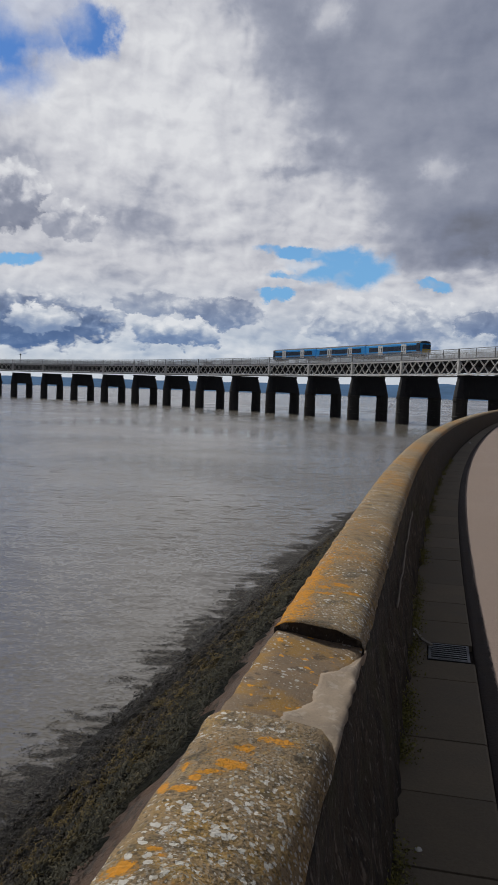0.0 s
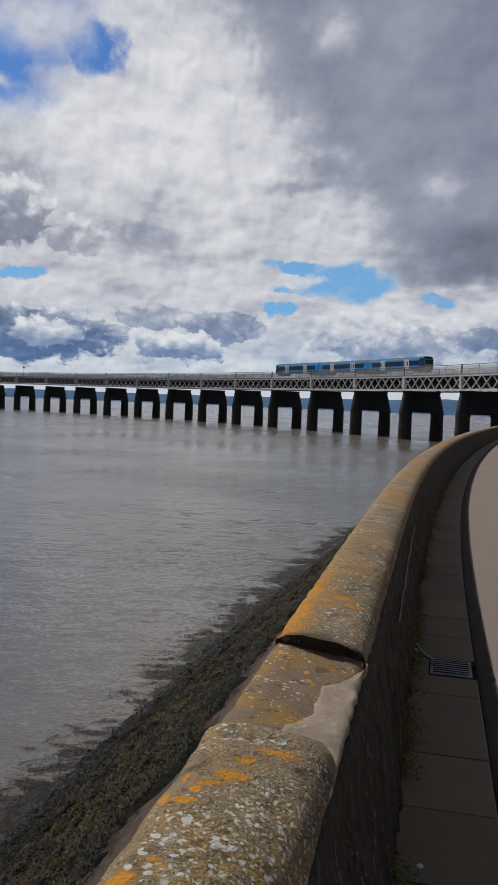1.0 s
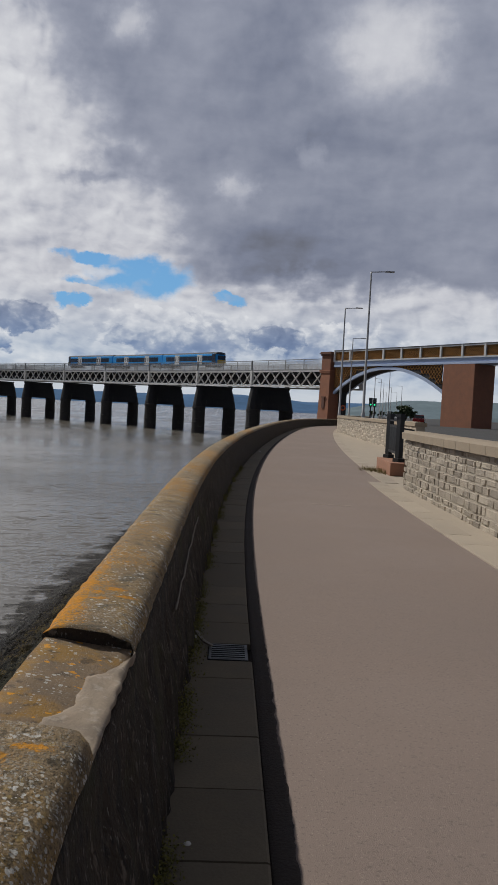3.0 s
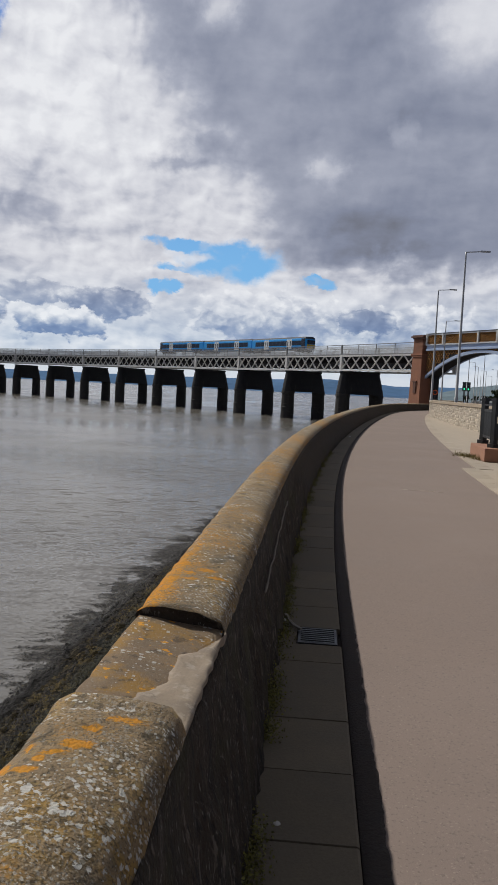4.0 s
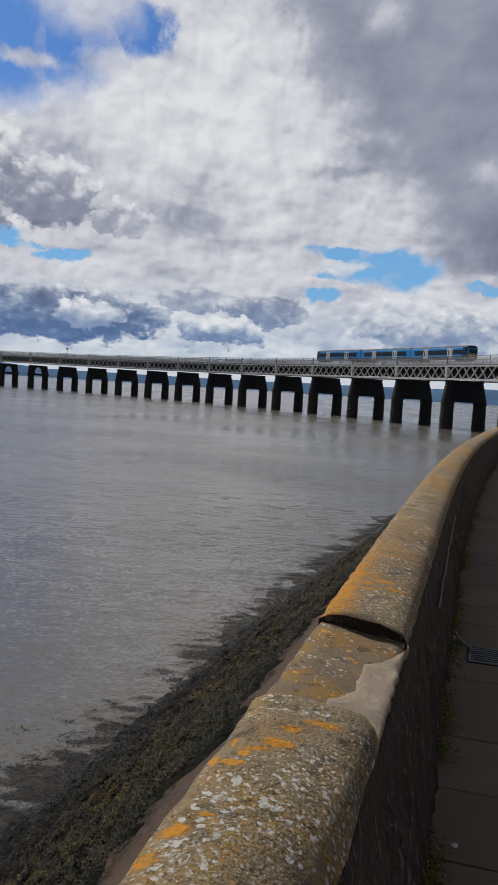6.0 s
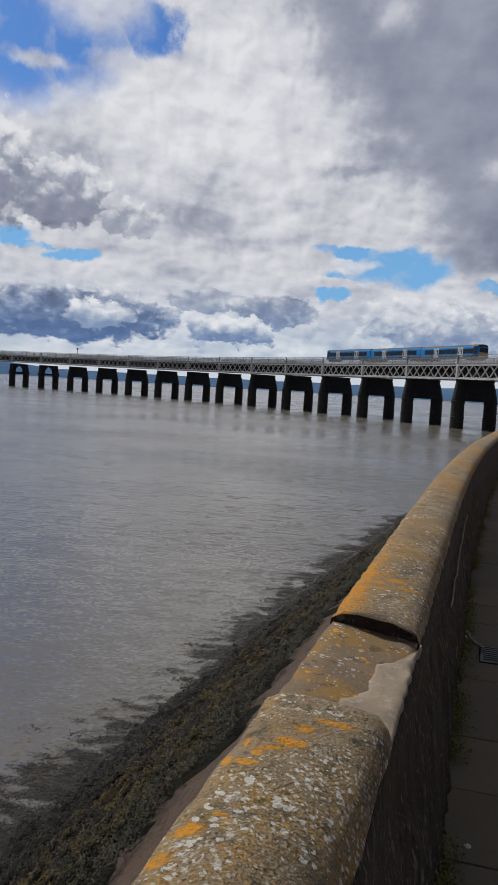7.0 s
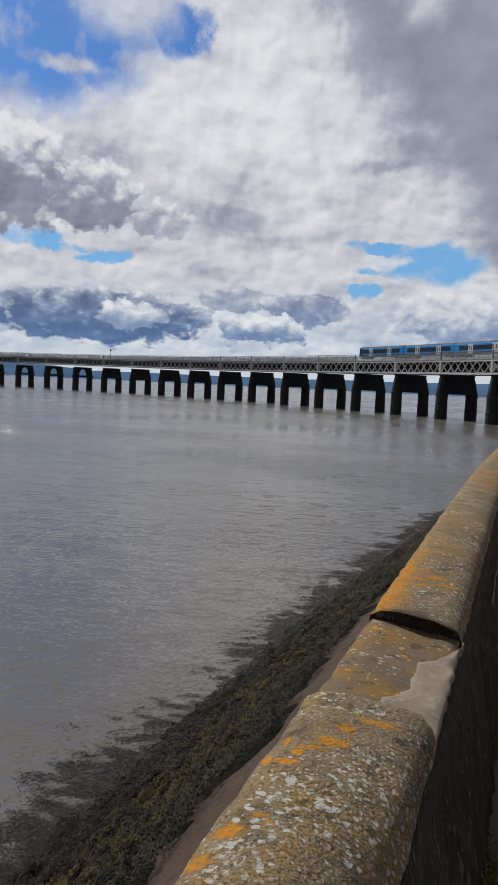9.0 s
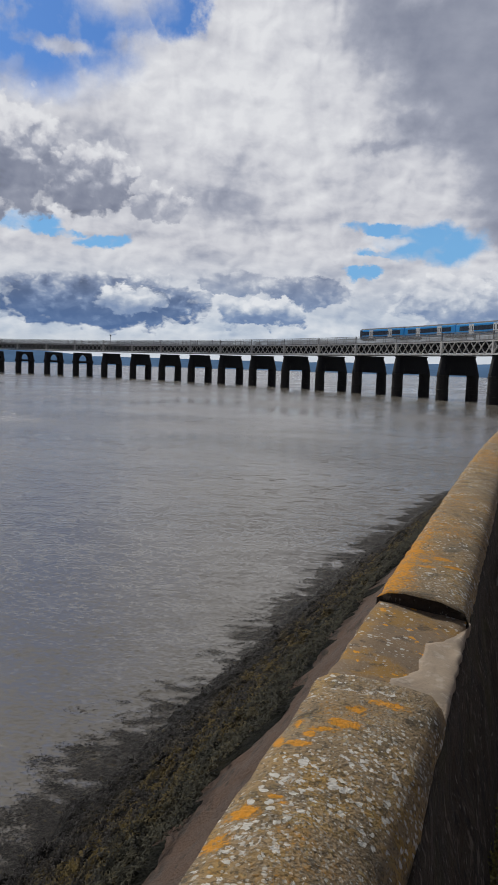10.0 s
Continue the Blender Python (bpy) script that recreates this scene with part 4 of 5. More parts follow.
cap_plain, cap_arch = mesh_of("portal", pier_cap(False), M["iron_black"]), mesh_of("portal", pier_cap(True), M["iron_black"])
bm = bmesh.new()
tube(bm, [((0, 0, WATER - 3), 1.5), ((0, 0, WATER + 0.6), 1.48), ((0, 0, WATER + 2.2), 1.45), ((0, 0, WATER + 2.25), 1.53), ((0, 0, WATER + 2.5), 1.53), ((0, 0, WATER + 2.55), 1.44), ((0, 0, 1.2), 1.40), ((0, 0, 1.25), 1.50), ((0, 0, 1.75), 1.50), ((0, 0, 1.8), 1.38), ((0, 0, 2.15), 1.32)], 16)
column_mesh = mesh_of("column", bm, M["pier_stone"])
for k in range(1, 21):
    pm = pier_mats(k)
    ob = part("pier", cap_arch if k >= 14 else cap_plain, None, viaduct, "black tapering pier portal")
    ob.matrix_local = pm
    for x in (0.75, 9.05):
        c = part("column", column_mesh, None, ob, "round masonry column standing in the water")
        c.matrix_local = pose(x, 0, 0)

# spans: lattice girder both sides, deck, railing
bm = bmesh.new()
for side in (0.0, 9.1):
    box(bm, side - 0.22, side + 0.22, 0, STEP, RAIL_FOOT - 0.38, RAIL_FOOT - 0.10)
    box(bm, side - 0.22, side + 0.22, 0, STEP, GIRDER_FOOT, GIRDER_FOOT + 0.30)
    nx = 7
    w = STEP / nx
    lo, hi = GIRDER_FOOT + 0.15, RAIL_FOOT - 0.25
    for i in range(nx):
        for s in (1, -1):
            a, b_ = (i, i + 1) if s == 1 else (i + 1, i)
            za, zb = lo, hi
            ya, yb = a * w, b_ * w
            def clip(yv):
                return min(max(yv, 0), STEP)
            ca, cb = clip(ya), clip(yb)
            za2 = lo + (hi - lo) * (ca - ya) / (yb - ya)
            zb2 = lo + (hi - lo) * (cb - ya) / (yb - ya)
            if abs(ca - cb) > 0.1:
                bar(bm, (side + 0.07 * s, ca, za2), (side + 0.07 * s, cb, zb2), 0.10, 0.30, up=(1, 0, 0))
    box(bm, side - 0.28, side + 0.28, -0.30, 0.30, GIRDER_FOOT, RAIL_FOOT - 0.05)
girder_mesh = mesh_of("girder", bm, M["girder"])
bm = bmesh.new()
box(bm, 0.3, 8.8, 0, STEP, RAIL_FOOT - 0.75, RAIL_FOOT - 0.3)
for i in range(7):
    y = (i + 0.5) * STEP / 7
    box(bm, 0.25, 8.85, y - 0.15, y + 0.15, GIRDER_FOOT + 1.6, RAIL_FOOT - 0.74)
# added dark webs stand for the shade behind the lattice
box(bm, 1.5, 1.7, 0, STEP, GIRDER_FOOT + 0.5, RAIL_FOOT - 0.74)
box(bm, 6.8, 7.1, 0, STEP, GIRDER_FOOT + 1.3, RAIL_FOOT - 0.74)
deck_mesh = mesh_of("deck", bm, M["deck"])
bm = bmesh.new()
for side in (-0.12, 9.22):
    box(bm, side - 0.05, side + 0.05, 0, STEP, RAIL_TOP - 0.13, RAIL_TOP)
    box(bm, side - 0.12, side + 0.12, 0, STEP, RAIL_FOOT - 0.10, RAIL_FOOT + 0.10)
    for i in range(4):
        w = 0.13 if i == 0 else 0.055
        y = i * STEP / 4
        box(bm, side - w, side + w, y - w, y + w, RAIL_FOOT - 0.1, RAIL_TOP + (0.03 if i == 0 else 0.0))
rail_mesh = mesh_of("railing", bm, M["rail_grey"])
bm = bmesh.new()
for side in (-0.12, 9.22):
    for i in range(1, 130):
        y = i * STEP / 130
        box(bm, side - 0.012, side + 0.012, y - 0.018, y + 0.018, RAIL_FOOT + 0.1, RAIL_TOP - 0.35)
    for z in np.linspace(RAIL_FOOT + 0.2, RAIL_TOP - 0.3, 10):
        box(bm, side - 0.01, side + 0.01, 0.02, STEP - 0.02, z - 0.022, z + 0.022)
infill_mesh = mesh_of("infill", bm, M["mesh_grey"])
for k in range(0, 20):
    a, b_ = POSTS[k], POSTS[k + 1]
    d = b_ - a
    turn_ = math.atan2(-d.x, d.y)
    m = Matrix.Translation(a + Vector((0, 0, rise(k)))) @ Matrix.Rotation(turn_, 4, "Z") @ pose(0, 0, 0, math.degrees(math.atan2(rise(k + 1) - rise(k), STEP)), 0, 0) @ Matrix.Scale(d.length / STEP, 4, (0, 1, 0))
    g = part("girder", girder_mesh, None, viaduct, "pale grey criss-cross lattice girder span")
    g.matrix_local = m
    for nm, mesh, lab in (("deck", deck_mesh, "dark deck and cross girders, with webs added for shade"), ("railing", rail_mesh, "grey parapet railing"), ("infill", infill_mesh, "fine metal mesh infill of the parapet")):
        part(nm, mesh, None, g, lab)
# mast on the parapet
bm = bmesh.new()
tube(bm, [((0, 0, RAIL_FOOT), 0.10), ((0, 0, RAIL_TOP + 2.2), 0.08)], 6)
box(bm, -0.3, 0.3, -0.2, 0.2, RAIL_TOP + 1.7, RAIL_TOP + 2.4)
mk = solid("signal_mast", bm, M["deck"], "small dark signal mast on the viaduct parapet", "signal")
mk.matrix_world = Matrix.Translation(POSTS[13] * 0.75 + POSTS[12] * 0.25 + Vector((0, 0, 0.7)))


# ---- brick tower at the end of the lattice spans ----
def townward(n_, s, z):
    """n_: across the bridge, away from the water side; s: metres from the last post towards the town."""
    a = heading(0)
    along = Vector((math.sin(a), math.cos(a), 0))
    across = Vector((along.y, -along.x, 0))
    return POSTS[0] + across * n_ - along * s + Vector((0, 0, z))


def tbox(bm, n0, n1, s0, s1, z0, z1, batter=0.0):
    lo = [townward(n_, s, z0) for n_, s in ((n0 - batter, s0 - batter), (n1 + batter, s0 - batter), (n1 + batter, s1 + batter), (n0 - batter, s1 + batter))]
    hi = [townward(n_, s, z1) for n_, s in ((n0, s0), (n1, s0), (n1, s1), (n0, s1))]
    sweep(bm, [lo, hi])
    bmesh.ops.recalc_face_normals(bm, faces=bm.faces)
    return bm


tower = thing("brick_tower", "square red-brick bridge tower with stone string course and cap", "tower")
bm = bmesh.new()
tbox(bm, -0.75, 1.15, 0.35, 2.75, 8.95, 11.75)
part("upper_shaft", bm, M["brick"], tower)
bm = bmesh.new()
tbox(bm, -0.8, 1.2, 0.3, 2.8, -4.0, 8.95, 0.30)
part("shaft", bm, M["brick"], tower)
bm = bmesh.new()
tbox(bm, -0.95, 1.35, 0.15, 2.95, 8.75, 9.0)
tbox(bm, -1.02, 1.42, 0.08, 3.02, 9.0, 9.25)
part("string_course", bm, M["brick"], tower, "moulded brick string course")
bm = bmesh.new()
tbox(bm, -0.9, 1.3, 0.2, 2.9, 11.75, 12.0)
tbox(bm, -1.1, 1.5, 0.0, 3.1, 12.0, 12.25)
tbox(bm, -0.95, 1.35, 0.15, 2.95, 12.25, 12.4)
part("cap", bm, M["brick_dark"], tower, "weathered projecting stone cap")
bm = bmesh.new()
tbox(bm, -1.06, -0.8, 1.2, 1.9, 2.6, 4.4)
tbox(bm, -1.10, -0.8, 1.05, 2.05, 4.4, 4.65)
part("plaque", bm, M["brick_dark"], tower, "dark wall plaque in a frame")
# ---- iron arch bridge over the road ----
arch = thing("iron_arch_bridge", "blue and white iron arch railway bridge with ochre lattice panels", "bridge")
S0, S1, SPRING, CROWN = 3.3, 29.2, 5.1, 9.15
SM, SH = (S0 + S1) / 2, (S1 - S0) / 2


def arch_z(s, extra=0.0):
    t = max(-1.0, min(1.0, (s - SM) / SH))
    return SPRING + (CROWN - SPRING) * (1 - t * t) + extra


ss = [SM - SH * math.cos(math.pi * k / 40) for k in range(41)]
bm = bmesh.new()
sweep(bm, [[townward(n_, s, z) for n_, z in ((-0.3, arch_z(s)), (0.1, arch_z(s)), (0.1, arch_z(s, 0.5)), (-0.3, arch_z(s, 0.5)))] for s in ss])
sweep(bm, [[townward(n_, s, z) for n_, z in ((2.4, arch_z(s)), (2.8, arch_z(s)), (2.8, arch_z(s, 0.5)), (2.4, arch_z(s, 0.5)))] for s in ss])
part("arch_rib", bm, M["blue_paint"], arch, "pale blue curved iron rib")
bm = bmesh.new()
sweep(bm, [[townward(n_, s, z) for n_, z in ((0.1, arch_z(s, 0.05)), (2.4, arch_z(s, 0.05)), (2.4, arch_z(s, 0.3)), (0.1, arch_z(s, 0.3)))] for s in ss])
part("soffit", bm, M["deck"], arch, "dark plated underside")
bm = bmesh.new()
tbox(bm, -0.45, 3.55, S0, 60, 9.75, 10.05)
tbox(bm, -0.30, 3.40, S0, 60, 10.05, 10.65)
part("fascia", bm, M["blue_paint"], arch, "pale blue fascia girder")
bm = bmesh.new()
tbox(bm, -0.5, -0.2, S0, 60, 10.62, 10.82)
tbox(bm, -0.5, -0.15, S0, 60, 12.3, 12.5)
tbox(bm, 3.2, 3.5, S0, 60, 10.62, 12.5)
part("parapet_rail", bm, M["white_iron"], arch, "off-white parapet rails")
bm = bmesh.new()
tbox(bm, -0.56, -0.1, S0, 60, 12.5, 12.6)
part("parapet_cap", bm, M["deck"], arch, "dark capping rail")
PANEL = 4.1
for i in range(14):
    s = S0 + 0.15 + i * PANEL
    bm = bmesh.new()
    tbox(bm, -0.55, -0.15, s - 0.16, s + 0.16, 10.65, 12.48)
    part("parapet_post", bm, M["white_iron"], arch, "off-white iron post")
    bm = bmesh.new()
    # added sheet: its dark colour stands for shade seen through the panel
    tbox(bm, -0.25, -0.18, s + 0.16, s + PANEL - 0.16, 10.82, 12.3)
    back = part("panel", bm, M["deck"], arch, "added dark sheet for the shade seen through the lattice")
    bm = bmesh.new()
    width, tall = PANEL - 0.32, 1.48
    for k in range(-4, 12):
        for sg in (1, -1):
            a0 = k * 0.36
            u0, u1 = (a0, a0 + tall) if sg == 1 else (a0 + tall, a0)
            t0, t1 = 0.0, 1.0
            # clip the bar to the panel
            lo_u, hi_u = sorted(((0 - u0) / (u1 - u0), (width - u0) / (u1 - u0)))
            t0, t1 = max(t0, lo_u), min(t1, hi_u)
            if t1 - t0 > 0.05:
                pts = [townward(-0.30 - 0.01 * sg, s + 0.16 + u0 + (u1 - u0) * t, 10.82 + tall * t) for t in (t0, t1)]
                bar(bm, pts[0], pts[1], 0.04, 0.11, up=townward(-1, 0, 0) - townward(0, 0, 0))
    part("lattice", bm, M["ochre"], back, "ochre diagonal lattice")
# spandrel lattice between the rib and the fascia, one web at each end of the span
bays = [S0 + 0.2 + k * 0.62 for k in range(40)]
bays = [s for s in bays if arch_z(s, 0.5) < 9.6 and s < S1 - 0.7]
gap = next((i for i in range(1, len(bays)) if bays[i] - bays[i - 1] > 0.7), len(bays))
for run in (bays[:gap], bays[gap:]):
    if not run:
        continue
    bm = bmesh.new()
    back = bmesh.new()
    edges = run + [run[-1] + 0.62]
    sweep(back, [[townward(n_, q, z) for n_, z in ((-0.16, arch_z(q, 0.45)), (-0.08, arch_z(q, 0.45)), (-0.08, 9.78), (-0.16, 9.78))] for q in edges])
    for s in run:
        for j in range(max(1, int((9.76 - arch_z(s, 0.5)) / 0.7))):
            z0, z1 = 9.76 - (j + 1) * 0.7, 9.76 - j * 0.7
            for q0, q1 in ((s, s + 0.62), (s + 0.62, s)):
                bar(bm, townward(-0.22, q0, z0), townward(-0.22, q1, z1), 0.04, 0.15, up=townward(-1, 0, 0) - townward(0, 0, 0))
    web = part("spandrel", back, M["deck"], arch, "dark web of the spandrel")
    part("spandrel_lattice", bm, M["ochre"], web, "ochre lattice of the spandrel")
bm = bmesh.new()
tbox(bm, 1.25, 2.3, -0.4, S0 + 0.6, -4.0, 9.6)
part("abutment", bm, M["iron_black"], arch, "dark brick abutment under the arch")
bm = bmesh.new()
tbox(bm, -0.6, 3.6, S1 - 0.3, S1 + 5.5, -1.0, 9.7)
part("abutment", bm, M["brick"], arch, "red-brick abutment under the arch")


# ---- train ----
def on_line(idx, n_, z):
    k = int(math.floor(idx))
    t = idx - k
    a, b_ = POSTS[k], POSTS[k + 1]
    d = (b_ - a).normalized()
    return a.lerp(b_, t) + Vector((d.y, -d.x, 0)) * n_ + Vector((0, 0, z + rise(idx)))


def train_car(cab_front, cab_back):
    """One carriage, 23.4 m long in y, its near side towards -x; rail at z = 0."""
    L, Wd = 10.95, 1.36
    root = new("train_carriage")
    prof = [(-Wd + 0.05, 0.75), (-Wd, 1.1), (-Wd, 2.9), (-Wd + 0.06, 3.12), (Wd - 0.06, 3.12), (Wd, 2.9), (Wd, 1.1), (Wd - 0.05, 0.75)]
    bm = bmesh.new()
    frames = []
    for y in ([-L, -L + 0.5, -L + 1.1] if cab_front else [-L]) + ([L - 1.1, L - 0.5, L] if cab_back else [L]):
        e0 = y + L if cab_front else 9
        e1 = L - y if cab_back else 9
        e_end = min(e0, e1)
        cut = 0.22 if e_end < 0.1 else 0.08 if e_end < 0.6 else 0.0
        frames.append([Vector((x * (1 - cut), y, z if z < 2 else z - cut * 1.2)) for x, z in prof])
    sweep(bm, frames)
    bmesh.ops.recalc_face_normals(bm, faces=bm.faces)
    part("body", bm, M["train_blue"], root, "bright blue painted body")
    bm = bmesh.new()
    rp = [(-Wd + 0.06, 3.10), (-Wd + 0.2, 3.36), (-0.7, 3.50), (0, 3.55), (0.7, 3.50), (Wd - 0.2, 3.36), (Wd - 0.06, 3.10)]
    sweep(bm, [[Vector((x, y, z - dz)) for x, z in rp] for y, dz in ((-L + (0.35 if cab_front else 0.02), 0.05), (-L + 1.2, 0.0), (L - 1.2, 0.0), (L - (0.35 if cab_back else 0.02), 0.05))])
    part("roof", bm, M["train_roof"], root, "dark grey curved roof")
    bm = bmesh.new()
    for sx in (-1, 1):
        box(bm, sx * Wd - 0.012, sx * Wd + 0.012, -L + 1.6, L - 1.6, 1.6, 2.62)
        box(bm, sx * Wd - 0.010, sx * Wd + 0.010, -L + 0.3, L - 0.3, 0.85, 1.15)
    part("side_band", bm, M["train_dark"], root, "dark navy window band")
    for sx in (-1, 1):
        y = -L + 2.0
        while y < L - 2.6:
            if all(abs(y + 0.7 - dy) > 1.35 for dy in (-L * 0.42, L * 0.42)):
                bm = bmesh.new()
                box(bm, sx * (Wd + 0.014) - 0.01, sx * (Wd + 0.014) + 0.01, y, y + 1.35, 1.72, 2.52)
                part("window", bm, M["glass_dark"], root, "tinted window")
            y += 1.62
        for dy in (-L * 0.42, L * 0.42):
            for q in (-0.95, 0.04):
                bm = bmesh.new()
                box(bm, sx * (Wd + 0.02) - 0.014, sx * (Wd + 0.02) + 0.014, dy + q, dy + q + 0.91, 0.82, 2.95)
                door = part("door", bm, M["train_white"], root, "white door leaf")
                bm = bmesh.new()
                box(bm, sx * (Wd + 0.04) - 0.008, sx * (Wd + 0.04) + 0.008, dy + q + 0.33, dy + q + 0.58, 1.55, 2.55)
                part("door_window", bm, M["glass_dark"], door)
    for end, cab in ((-1, cab_front), (1, cab_back)):
        if cab:
            bm = bmesh.new()
            box(bm, -1.05, 1.05, end * L - 0.02, end * L + 0.02, 1.85, 2.72)
            part("windscreen", bm, M["glass_dark"], root, "dark windscreen")
            for sx in (-1, 1):
                bm = bmesh.new()
                box(bm, sx * (Wd - 0.02) - 0.03, sx * (Wd - 0.02) + 0.03, min(end * (L - 1.75), end * (L - 0.55)), max(end * (L - 1.75), end * (L - 0.55)), 1.2, 3.05)
                part("cab_side", bm, M["train_dark"], root, "dark cab side panel")
            bm = bmesh.new()
            box(bm, -1.1, 1.1, end * (L + 0.012) - 0.015, end * (L + 0.012) + 0.015, 0.85, 1.8)
            part("warning_panel", bm, M["yellow"], root, "yellow warning end")
        else:
            bm = bmesh.new()
            box(bm, -0.6, 0.6, end * L, end * (L + 0.25), 0.9, 3.0)
            part("gangway", bm, M["rubber"], root, "black gangway bellows")
    for y in (-8.2, 8.2):
        bm = bmesh.new()
        box(bm, -1.2, 1.2, y - 1.6, y + 1.6, 0.25, 0.72)
        for dy in (-1.1, 1.1):
            for x in (-0.8, 0.8):
                c = Vector((x, y + dy, 0.42))
                bar(bm, c - Vector((0.07, 0, 0)), c + Vector((0.07, 0, 0)), 0.7, 0.7)
        part("bogie", bm, M["rubber"], root, "dark bogie")
    return root


TRAIN_FROM, RAIL = 1.73, 10.25
for i in range(3):
    car = train_car(i == 0, i == 2)
    tagged(car, ("blue diesel train carriage with yellow cab end on the viaduct" if i == 0 else "blue diesel train carriage with white doors on the viaduct"), "train carriage", "train carriages")
    idx = TRAIN_FROM + (11.1 + 22.25 * i) / STEP
    c0, c1 = on_line(idx - 0.4, 2.5, RAIL), on_line(idx + 0.4, 2.5, RAIL)
    d = c1 - c0
    car.matrix_world = Matrix.Translation((c0 + c1) / 2) @ Matrix.Rotation(math.atan2(-d.x, d.y), 4, "Z")


# ---- stone walls on the land side ----
def far_wall_o(y):
    return float(np.interp(y, [36, 44, 56, 74, 90, 128], [7.3, 6.8, 5.75, 4.3, 4.1, 4.0]))


wall2 = thing("stone_wall_far", "long tan rubble stone wall with flat cope beside the road", "stone wall", kind="structure")
frames = []
for y in np.arange(36, 112, 1.0):
    o = far_wall_o(y)
    frames.append([off(y, q, z) for q, z in ((o + 0.03, -0.04), (o + 0.03, 1.42), (o + 0.42, 1.42), (o + 0.42, -0.04))])
sweep(bmw := bmesh.new(), frames)
part("core", bmw, M["rubble_joint"], wall2, "mortar core")
frames = []
for y in np.arange(35.95, 112, 1.0):
    o = far_wall_o(y)
    frames.append([off(y, q, z) for q, z in ((o - 0.06, 1.42), (o - 0.06, 1.60), (o + 0.2, 1.64), (o + 0.5, 1.60), (o + 0.5, 1.42))])
part("cope", sweep(bmesh.new(), frames), M["cope_stone"], wall2, "flat tan stone cope")
rng = random.Random(8)
sv, sf = [], []


def stone_pts(p0, p1, p2, p3, outward, depth):
    """A rough stone on a wall face: four corners and a proud, slightly smaller front."""
    c = (p0 + p1 + p2 + p3) / 4
    i0 = len(sv)
    for q in (p0, p1, p2, p3):
        sv.append(tuple(q))
    for q in (p0, p1, p2, p3):
        sv.append(tuple(q.lerp(c, rng.uniform(0.08, 0.24)) + outward * depth * rng.uniform(0.6, 1.2)))
    sf.append((i0 + 4, i0 + 5, i0 + 6, i0 + 7))
    for k in range(4):
        sf.append((i0 + k, i0 + (k + 1) % 4, i0 + 4 + (k + 1) % 4, i0 + 4 + k))


z = 0.0
while z < 1.40:
    h = rng.uniform(0.09, 0.20)
    h = min(h, 1.42 - z)
    y = 36.0
    while y < 110:
        w = rng.choice((0.16, 0.24, 0.34, 0.48, 0.7)) * rng.uniform(0.8, 1.2)
        g = 0.02
        a, b_ = y + g, y + w - g
        o = [far_wall_o(a) + 0.03, far_wall_o(b_) + 0.03]
        jz = rng.uniform(-0.03, 0.03)
        stone_pts(off(a, o[0], z + g), off(b_, o[1], z + g + jz), off(b_, o[1], z + h - g), off(a, o[0], z + h - g + jz), -foot(y)[2], rng.uniform(0.012, 0.04))
        y += w
    z += h
me = bpy.data.meshes.new("stones")
me.from_pydata(sv, [], sf)
me.materials.append(M["rubble"])
st = part("stones", me, None, wall2, "rough tan walling stones")
tagged(st, kind="stuff")

# apron paving between path and walls
bm = bmesh.new()
frames = []
for y in list(np.arange(-11.5, 20.1, 1.5)) + [20.15, 20.25] + list(np.arange(21.0, 128, 1.5)):
    outer = max(kerb(y) + 0.45, float(np.interp(y, [8, 18.6, 20, 36, 44, 56, 74, 90, 128], [4.4, 4.4, 7.2, 7.35, 6.85, 5.8, 4.35, 4.15, 4.05])))
    frames.append([off(y, kerb(y), -0.04), off(y, kerb(y), 0.016), off(y, outer, 0.03), off(y, outer, -0.04)])
apron = solid("pavement", sweep(bm, frames, closed=False), M["flag"], "pale concrete paved apron beside the stone walls", "paving", kind="structure")
# edging flags
flag_meshes = []
for v_ in range(3):
    bm = bmesh.new()
    box(bm, 0.0, 0.44, 0.006, 0.90 - 0.006, -0.03, 0.03 + 0.002 * v_, bevel=0.008)
    flag_meshes.append(mesh_of("flag", bm, M["flag"]))
edging = thing("edging", "row of pale concrete edging flags along the path", "edging", kind="structure")
y = -11.0
i = 0
while y < 110:
    f, d, r = foot(y)
    ob = part("flag", flag_meshes[i % 3], None, edging)
    p_ = off(y, kerb(y) - 0.02, 0)
    ob.matrix_local = Matrix.Translation(p_) @ Matrix.Rotation(math.atan2(-d.x, d.y), 4, "Z")
    y += 0.9 * d.y + 0.004
    i += 1

# near stone wall
wall3 = thing("stone_wall_near", "tan rubble stone wall end with thick flat cope beside the path", "stone wall", kind="structure")
NEAR_A, NEAR_B, NEAR_H = 6.0, 19.5, 1.28


def near_o(y):
    return float(np.interp(y, [6, 18.6], [4.42, 4.32]))


frames = [[off(y, q, z) for q, z in ((near_o(y) + 0.04, -0.04), (near_o(y) + 0.04, NEAR_H), (near_o(y) + 0.5, NEAR_H), (near_o(y) + 0.5, -0.04))] for y in np.arange(NEAR_A, NEAR_B, 0.6)]
part("core", sweep(bmesh.new(), frames), M["rubble_joint"], wall3, "mortar core")
y = NEAR_A
